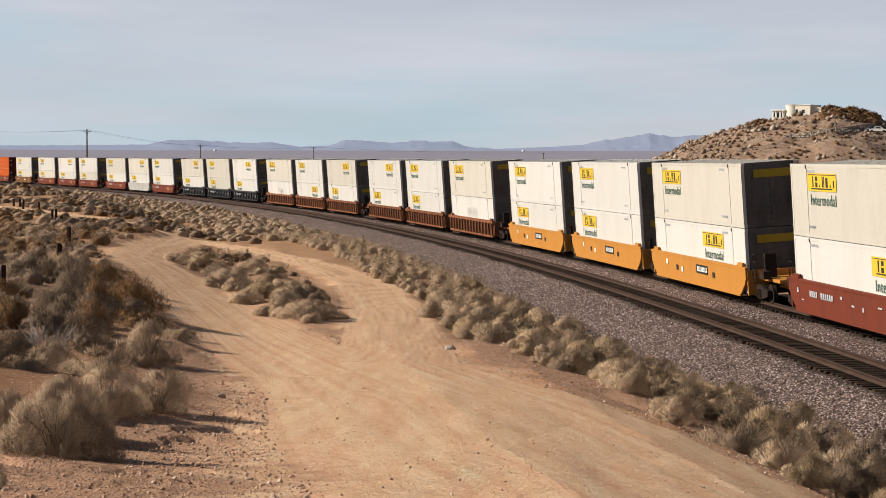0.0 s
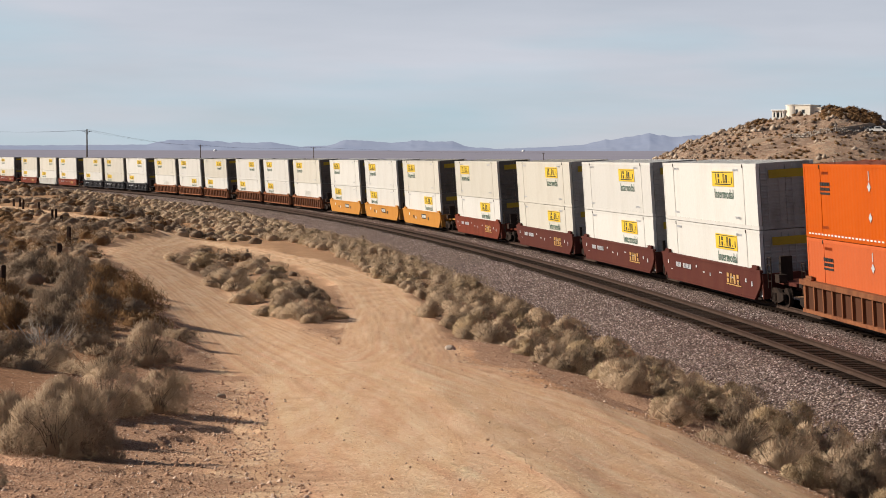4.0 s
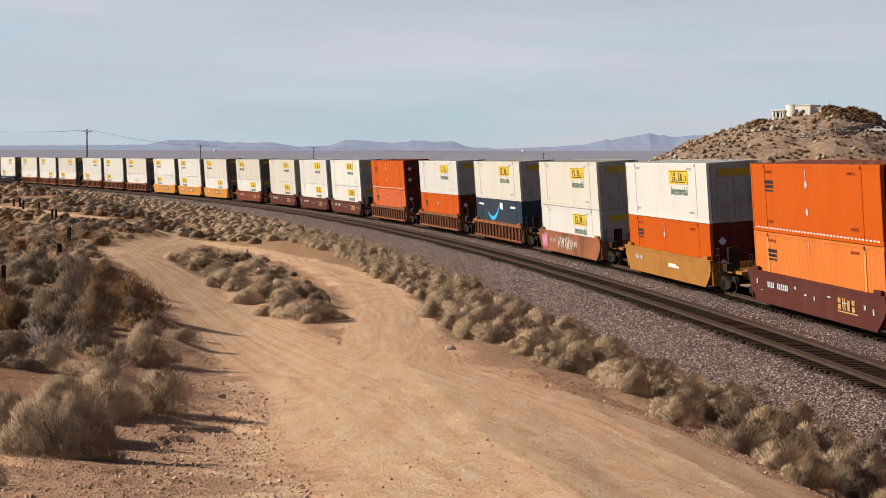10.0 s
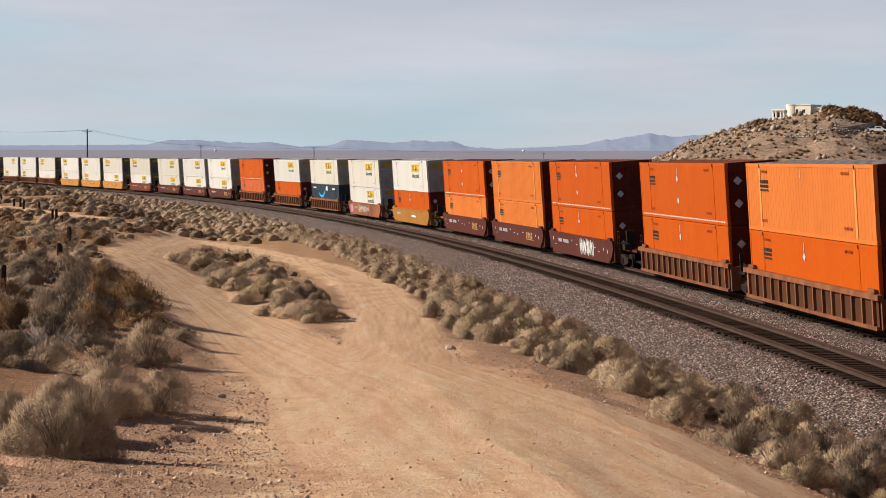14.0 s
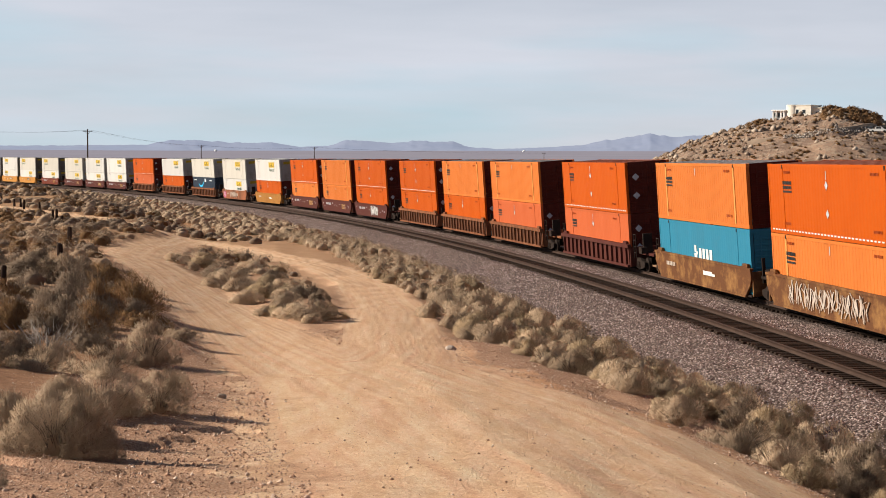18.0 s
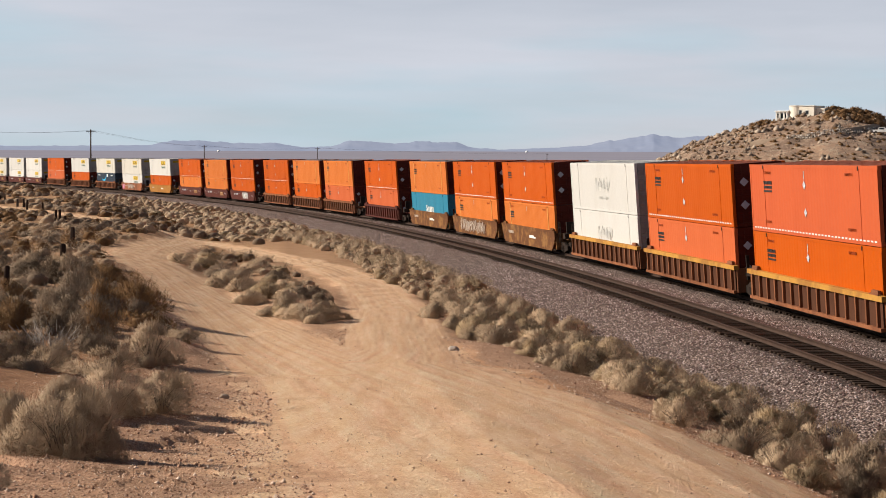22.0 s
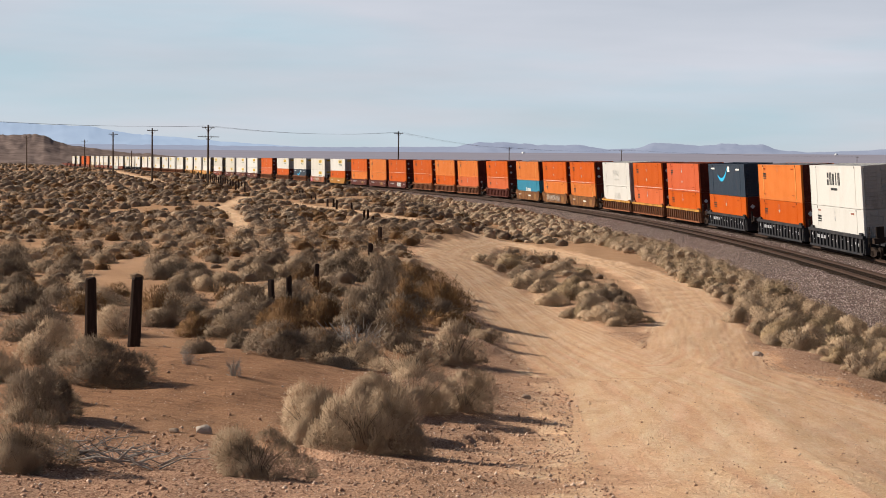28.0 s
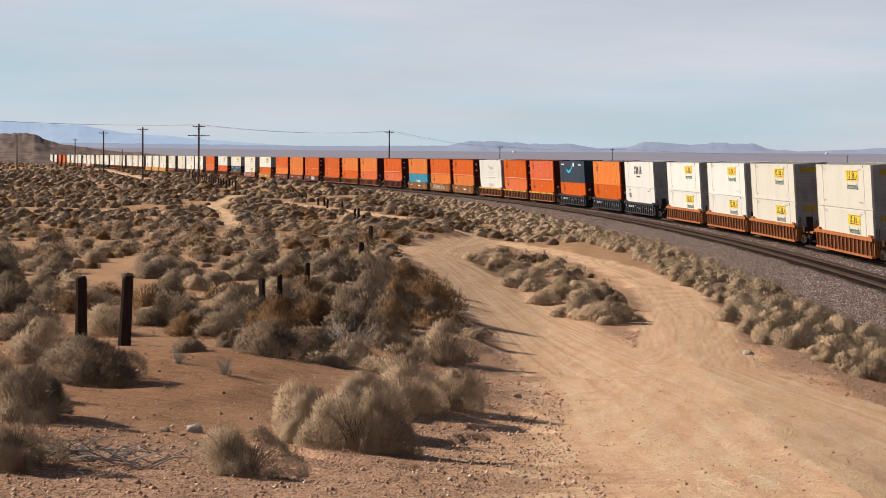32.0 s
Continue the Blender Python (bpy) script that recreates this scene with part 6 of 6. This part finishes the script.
def build_hill():
    az = np.arange(-6.2, -25.01, -0.085)
    r = np.arange(440, 781, 3.0)
    ag, rg = np.meshgrid(az, r, indexing="ij")
    ag, rg = ag.ravel(), rg.ravel()
    z = hill_height(ag, rg)
    x, y = -np.sin(np.radians(ag)) * rg, np.cos(np.radians(ag)) * rg
    me = grid_mesh("hill", np.stack([x, y, z], 1), len(r))
    me.materials.append(hill_material())
    if me.polygons[len(me.polygons) // 2].normal.z < 0:
        me.flip_normals()
    tagged(new("hill", me), "bare rocky brown hill with boulders", "hill", kind="structure")
    rng = np.random.default_rng(21)
    n = 8000
    a = -rng.uniform(6.4, 14.5, n)
    d = 470 + 125 * rng.random(n)
    el = np.interp(-a, [-q for q, e in HILL], [e for q, e in HILL])
    keep = rng.random(n) < np.where(d > 545, 0.75, 0.3) * np.where(el < 1.2, 1.0, 0.45)
    a, d = a[keep], d[keep]
    size = 0.14 + 1.2 * rng.random(len(a)) ** 8 + 0.3 * rng.random(len(a))
    z = hill_height(a, d) + size * 0.1
    pts = np.stack([-np.sin(np.radians(a)) * d, np.cos(np.radians(a)) * d, z], 1)
    stone_field("boulders", "tan and brown boulders strewn over the hill", pebble_material("hill_boulders", (0.16, 0.11, 0.08), (0.29, 0.21, 0.15), (0.47, 0.38, 0.30)), pts, size, 5)
    # retaining stones and the drive that climbs to the house
    t = np.linspace(0, 1, 60)
    aa = np.interp(t, [0, 0.3, 0.6, 1], [-9.3, -10.4, -11.6, -13.15])
    ee = np.interp(t, [0, 0.3, 0.6, 1], [0.63, 0.81, 0.97, 1.20])
    grid_r = np.arange(445, 585, 0.5)
    rr = np.array([grid_r[np.argmax(hill_height(np.full(len(grid_r), a), grid_r, False) >= EYE_Z + grid_r * math.tan(radians(e)))] for a, e in zip(aa, ee)])
    rr = np.convolve(np.pad(rr, 4, mode="edge"), np.ones(9) / 9, "valid")
    pts = []
    for a, d in zip(aa, rr):
        for off, up in ((-2.2, -1.2), (-2.0, 0.35), (2.0, 0.55), (3.0, 0.2)):
            x, y = at(a, d + off)
            pts.append((x, y, float(hill_height([a], [d], False)[0]) + up))
    me = grid_mesh("hill_drive", pts, 4)
    me.flip_normals()
    me.materials.append(surface("hill_drive_surface", (0.34, 0.25, 0.18), (0.28, 0.20, 0.14), 0.5, 4.0, 0.95))
    tagged(new("hill_drive", me), "narrow dirt drive climbing the hill", "road", kind="structure")
    k = rng.integers(18, 60, 420)
    d = rr[k] - 2.4 - rng.random(420) * 3.5
    a = aa[k] + rng.uniform(-0.02, 0.02, 420)
    size = rng.uniform(0.18, 0.5, 420)
    z = hill_height(a, d) + size * 0.4
    stone_field("retaining_stones", "pale piled stones holding the hill drive", pebble_material("retaining_stone", (0.20, 0.155, 0.125), (0.33, 0.27, 0.22), (0.55, 0.48, 0.42)), np.stack([-np.sin(np.radians(a)) * d, np.cos(np.radians(a)) * d, z], 1), size, 6)
    # brush on the hill
    forms = [bush_form(core(np.random.default_rng(710 + j), 6, 0.7), blades(np.random.default_rng(700 + j), 80, 0.10, 0.22, 8)) for j in range(3)]
    out = []
    n = 800
    a = -rng.uniform(6.5, 14.3, n)
    d = 475 + 112 * rng.random(n)
    size = rng.uniform(0.4, 1.0, n)
    a[:150] = -rng.uniform(11.6, 13.2, 150)
    d[:150] = rng.uniform(562, 592, 150)
    size[:150] = rng.uniform(1.0, 1.9, 150)
    a[150:185] = -rng.uniform(8.9, 9.9, 35)
    d[150:185] = rng.uniform(578, 592, 35)
    size[150:185] = rng.uniform(0.7, 1.3, 35)
    z = hill_height(a, d)
    for i in range(n):
        f = forms[i % 3][0] * np.array([size[i] * 1.1, size[i] * 1.1, size[i]])
        out.append((f + np.array([-math.sin(radians(a[i])) * d[i], math.cos(radians(a[i])) * d[i], z[i] - 0.1]), forms[i % 3][1], forms[i % 3][2]))
    tagged(new("hill_brush", indexed_mesh("hill_brush", *joined(out), M_CREOSOTE)), "dark olive brush growing over the hill", "brush", kind="stuff")


build_hill()


def house():
    """A flat-roofed stucco house of three blocks on the hill top."""
    stucco = surface("cream_stucco", (0.74, 0.68, 0.58), (0.66, 0.59, 0.49), 0.3, 4.0, 0.9, relief=0.01)
    white = surface("white_stucco", (0.80, 0.78, 0.74), (0.72, 0.69, 0.64), 0.3, 4.0, 0.9, relief=0.01)
    glass = surface("dark_window_glass", (0.03, 0.035, 0.04), (0.05, 0.055, 0.06), 0.3, 4.0, 0.15, relief=0)
    root = new("house")
    tagged(root, "cream stucco house with flat roofs on the hill top", "house")
    part("wall", chamfered(5.2, 7.0, 6.0, 0.06, -5.2, 0, -0.6), white, root, "white stucco porch wing")
    part("roof", chamfered(5.8, 7.6, 0.3, 0.05, -5.2, 0, 2.55), white, root)
    bm = bmesh.new()
    tube(bm, (-0.3, -1.2, -4.0), (-0.3, -1.2, 4.0), 2.9, 2.9, 28)
    part("wall", bm, stucco, root, "rounded cream stucco bay")
    bm = bmesh.new()
    tube(bm, (-0.3, -1.2, 4.0), (-0.3, -1.2, 4.35), 3.05, 3.05, 28)
    part("roof", bm, stucco, root)
    part("wall", chamfered(6.4, 8.0, 8.0, 0.06, 4.2, 0.4, 0.0), stucco, root)
    part("roof", chamfered(6.8, 8.4, 0.3, 0.05, 4.2, 0.4, 4.12), stucco, root)
    part("wall", chamfered(3.6, 6.0, 7.0, 0.06, 9.0, 1.0, -0.4), stucco, root, "low cream stucco side wing")
    part("roof", chamfered(3.9, 6.3, 0.25, 0.05, 9.0, 1.0, 3.2), stucco, root)
    for x in (-7.4, -6.2, -4.4, -3.2):
        part("column", boxes((x, -3.9, 0.4, 0.35, 0.35, 4.0)), white, root)
    part("porch_roof", boxes((-5.2, -3.9, 2.5, 5.4, 1.0, 0.3)), white, root)
    for x, y, z, w, h in ((-6.8, -3.52, 0.9, 0.8, 1.5), (-5.3, -3.52, 0.9, 1.0, 1.7), (-3.8, -3.52, 0.9, 0.8, 1.5), (2.0, -3.62, 1.6, 1.0, 2.2), (4.6, -3.62, 2.0, 1.2, 1.2), (9.0, -2.02, 1.5, 1.0, 1.0)):
        win = part("window", boxes((x, y, z, w, 0.06, h)), glass, root)
        part("frame", boxes((x, y - 0.03, z + h / 2 + 0.05, w + 0.2, 0.1, 0.1), (x, y - 0.03, z - h / 2 - 0.05, w + 0.2, 0.1, 0.1)), white, win)
    x, y = at(-10.78, 583)
    root.matrix_basis = pose(x, y, 20.2, 0, 0, -38) @ Matrix.Diagonal((0.86, 0.86, 0.92, 1))
    bm = bmesh.new()
    x, y = at(-11.62, 584)
    tube(bm, (x, y, 20.0), (x, y, 24.2), 0.18, 0.15, 8)
    tagged(part("flag_mast", bm, M_POLE), "short bare mast beside the hill house", "mast")
    # an outbuilding and a parked car farther along the crest
    shed = new("shed")
    tagged(shed, "small grey flat-roofed shed on the hill crest", "shed")
    part("wall", chamfered(3.4, 3.0, 4.5, 0.05), surface("grey_block", (0.36, 0.33, 0.30), (0.28, 0.26, 0.24), 0.5, 4, 0.9), shed)
    part("roof", chamfered(3.8, 3.4, 0.2, 0.05, 0, 0, 2.35), stucco, shed)
    x, y = at(-13.0, 588)
    shed.matrix_basis = pose(x, y, 19.0, 0, 0, -13)
    car = new("parked_car")
    tagged(car, "white pickup car parked on the hill drive", "car")
    bm = bmesh.new()
    prism(bm, [(-2.6, 0.45), (2.6, 0.45), (2.6, 0.95), (1.5, 1.1), (0.8, 1.75), (-0.9, 1.75), (-1.1, 1.15), (-2.6, 1.1)], -0.9, 0.9)
    part("body", bm, white, car)
    part("window", boxes((0, -0.905, 1.42, 1.4, 0.02, 0.45)), glass, car)
    for wx in (-1.7, 1.7):
        for wy in (-0.82, 0.82):
            bm = bmesh.new()
            tube(bm, (wx, wy - 0.11, 0.38), (wx, wy + 0.11, 0.38), 0.38, 0.38, 16)
            part("wheel", bm, M_STEEL, car)
    x, y = at(-13.22, 553)
    car.matrix_basis = pose(x, y, float(hill_height([-13.22], [553])[0]) + 0.3, 0, 0, -20)


house()


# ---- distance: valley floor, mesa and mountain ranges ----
# Far land; glow adds the haze's even light as emission of that colour.
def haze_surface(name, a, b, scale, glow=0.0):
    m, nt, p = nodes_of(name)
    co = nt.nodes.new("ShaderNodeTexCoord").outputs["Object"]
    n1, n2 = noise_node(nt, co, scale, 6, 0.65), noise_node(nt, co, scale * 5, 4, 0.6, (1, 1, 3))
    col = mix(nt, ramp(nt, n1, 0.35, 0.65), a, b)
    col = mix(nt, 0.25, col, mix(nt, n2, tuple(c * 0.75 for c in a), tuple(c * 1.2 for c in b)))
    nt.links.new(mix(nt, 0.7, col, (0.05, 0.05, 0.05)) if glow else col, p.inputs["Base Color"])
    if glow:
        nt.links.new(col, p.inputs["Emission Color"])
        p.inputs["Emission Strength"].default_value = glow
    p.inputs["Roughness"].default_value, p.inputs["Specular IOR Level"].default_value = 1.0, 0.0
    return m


def range_of_hills(name, label, material, line, r_front, r_crest, z_front, rough, step=0.05, steps=16):
    """A ridge seen far off: azimuth and height angle of its crest, joined by folded slopes."""
    az = np.arange(line[0][0], line[-1][0] - 1e-6, -step)
    el = np.interp(-az, [-a for a, e in line], [e for a, e in line])
    k = np.linspace(0, 1, steps)
    ag, kg = np.meshgrid(az, k, indexing="ij")
    eg = np.repeat(el[:, None], steps, 1)
    r = r_front + (r_crest - r_front) * kg
    crest = EYE_Z + r_crest * np.tan(np.radians(eg))
    fold = hash_noise(ag * 1.6 + kg * 3, kg * 3 + 3, 51) * 0.5 + hash_noise(ag * 4 - kg * 4, kg * 5, 52) * 0.25 + hash_noise(ag * 7 + kg * 5, kg * 9, 53) * 0.1
    crag = hash_noise(ag * 5, ag * 0, 55) * 0.4 + hash_noise(ag * 13, ag * 0, 56) * 0.15
    z = z_front + (crest - z_front) * kg * (1 + rough * fold * (1 - kg) * 1.2) + rough * crag * (crest - z_front) * 0.2 * kg ** 6
    x, y = -np.sin(np.radians(ag)) * r, np.cos(np.radians(ag)) * r
    me = grid_mesh(name, np.stack([x.ravel(), y.ravel(), z.ravel()], 1), steps)
    if me.polygons[len(me.polygons) // 2].normal.z < 0:
        me.flip_normals()
    me.materials.append(material)
    tagged(new(name, me), label, "backdrop", kind="structure")


# The mauve and its glow are haze put into the colour.
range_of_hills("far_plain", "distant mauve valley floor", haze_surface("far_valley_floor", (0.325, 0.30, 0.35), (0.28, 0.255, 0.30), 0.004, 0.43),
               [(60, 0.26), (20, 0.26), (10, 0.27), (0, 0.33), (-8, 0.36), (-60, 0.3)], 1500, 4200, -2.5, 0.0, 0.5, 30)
range_of_hills("mesa", "low dark brown mesa at the foot of the mountains", haze_surface("mesa_earth", (0.10, 0.072, 0.067), (0.25, 0.19, 0.165), 0.09),
               [(60, 0.5), (30, 0.62), (22.73, 0.67), (21.73, 0.67), (21.48, 0.55), (21.23, 0.42), (20.22, 0.28), (19.37, 0.16), (18.52, 0.13), (17.67, 0.04), (16.9, -0.06)], 1150, 1500, -0.5, 0.5, 0.03, 20)
# Blue-grey is haze in the colour; the glow flattens the slopes.
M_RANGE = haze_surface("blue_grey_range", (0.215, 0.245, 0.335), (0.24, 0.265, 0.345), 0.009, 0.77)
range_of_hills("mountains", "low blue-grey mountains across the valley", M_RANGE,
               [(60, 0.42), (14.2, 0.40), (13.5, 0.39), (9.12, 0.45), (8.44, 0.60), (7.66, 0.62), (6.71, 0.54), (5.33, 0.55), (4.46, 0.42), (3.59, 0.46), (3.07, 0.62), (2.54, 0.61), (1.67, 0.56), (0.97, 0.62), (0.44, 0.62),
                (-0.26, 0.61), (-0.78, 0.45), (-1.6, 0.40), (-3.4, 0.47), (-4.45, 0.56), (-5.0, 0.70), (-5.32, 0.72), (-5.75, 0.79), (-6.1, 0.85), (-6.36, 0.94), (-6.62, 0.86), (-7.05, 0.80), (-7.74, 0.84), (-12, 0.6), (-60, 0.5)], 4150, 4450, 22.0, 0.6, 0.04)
# Pale blue and its glow stand for the haze over this range.
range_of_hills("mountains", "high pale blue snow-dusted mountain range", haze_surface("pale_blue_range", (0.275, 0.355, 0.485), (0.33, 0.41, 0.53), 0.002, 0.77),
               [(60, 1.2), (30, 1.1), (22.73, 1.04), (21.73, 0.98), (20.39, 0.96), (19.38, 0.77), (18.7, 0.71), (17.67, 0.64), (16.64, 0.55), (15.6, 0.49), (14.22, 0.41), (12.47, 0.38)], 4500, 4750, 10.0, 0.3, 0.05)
M_TANK = surface("white_tank_paint", (0.8, 0.79, 0.77), (0.7, 0.69, 0.67), 0.1, 1.0, 0.6, relief=0)
for az, el in ((7.05, 0.28), (-2.47, 0.33)):
    bm = bmesh.new()
    x, y = at(az, 3000)
    z = EYE_Z + 3000 * math.tan(radians(el))
    bmesh.ops.create_uvsphere(bm, u_segments=16, v_segments=8, radius=2.6)
    for v in bm.verts:
        v.co.z = max(v.co.z, -1.5) * 0.8
    ob = part("storage_tank", bm, M_TANK)
    ob.location = (x, y, z)
    tagged(ob, "small white storage tank far out on the plain", "tank", "far tanks")


def motions():
    """The train rolls away round the curve; everything else stands still."""
    for thing, u, up in ROLLING:
        walk(thing, [(t, stock_pose(u, t, up)) for t in range(33)])


motions()
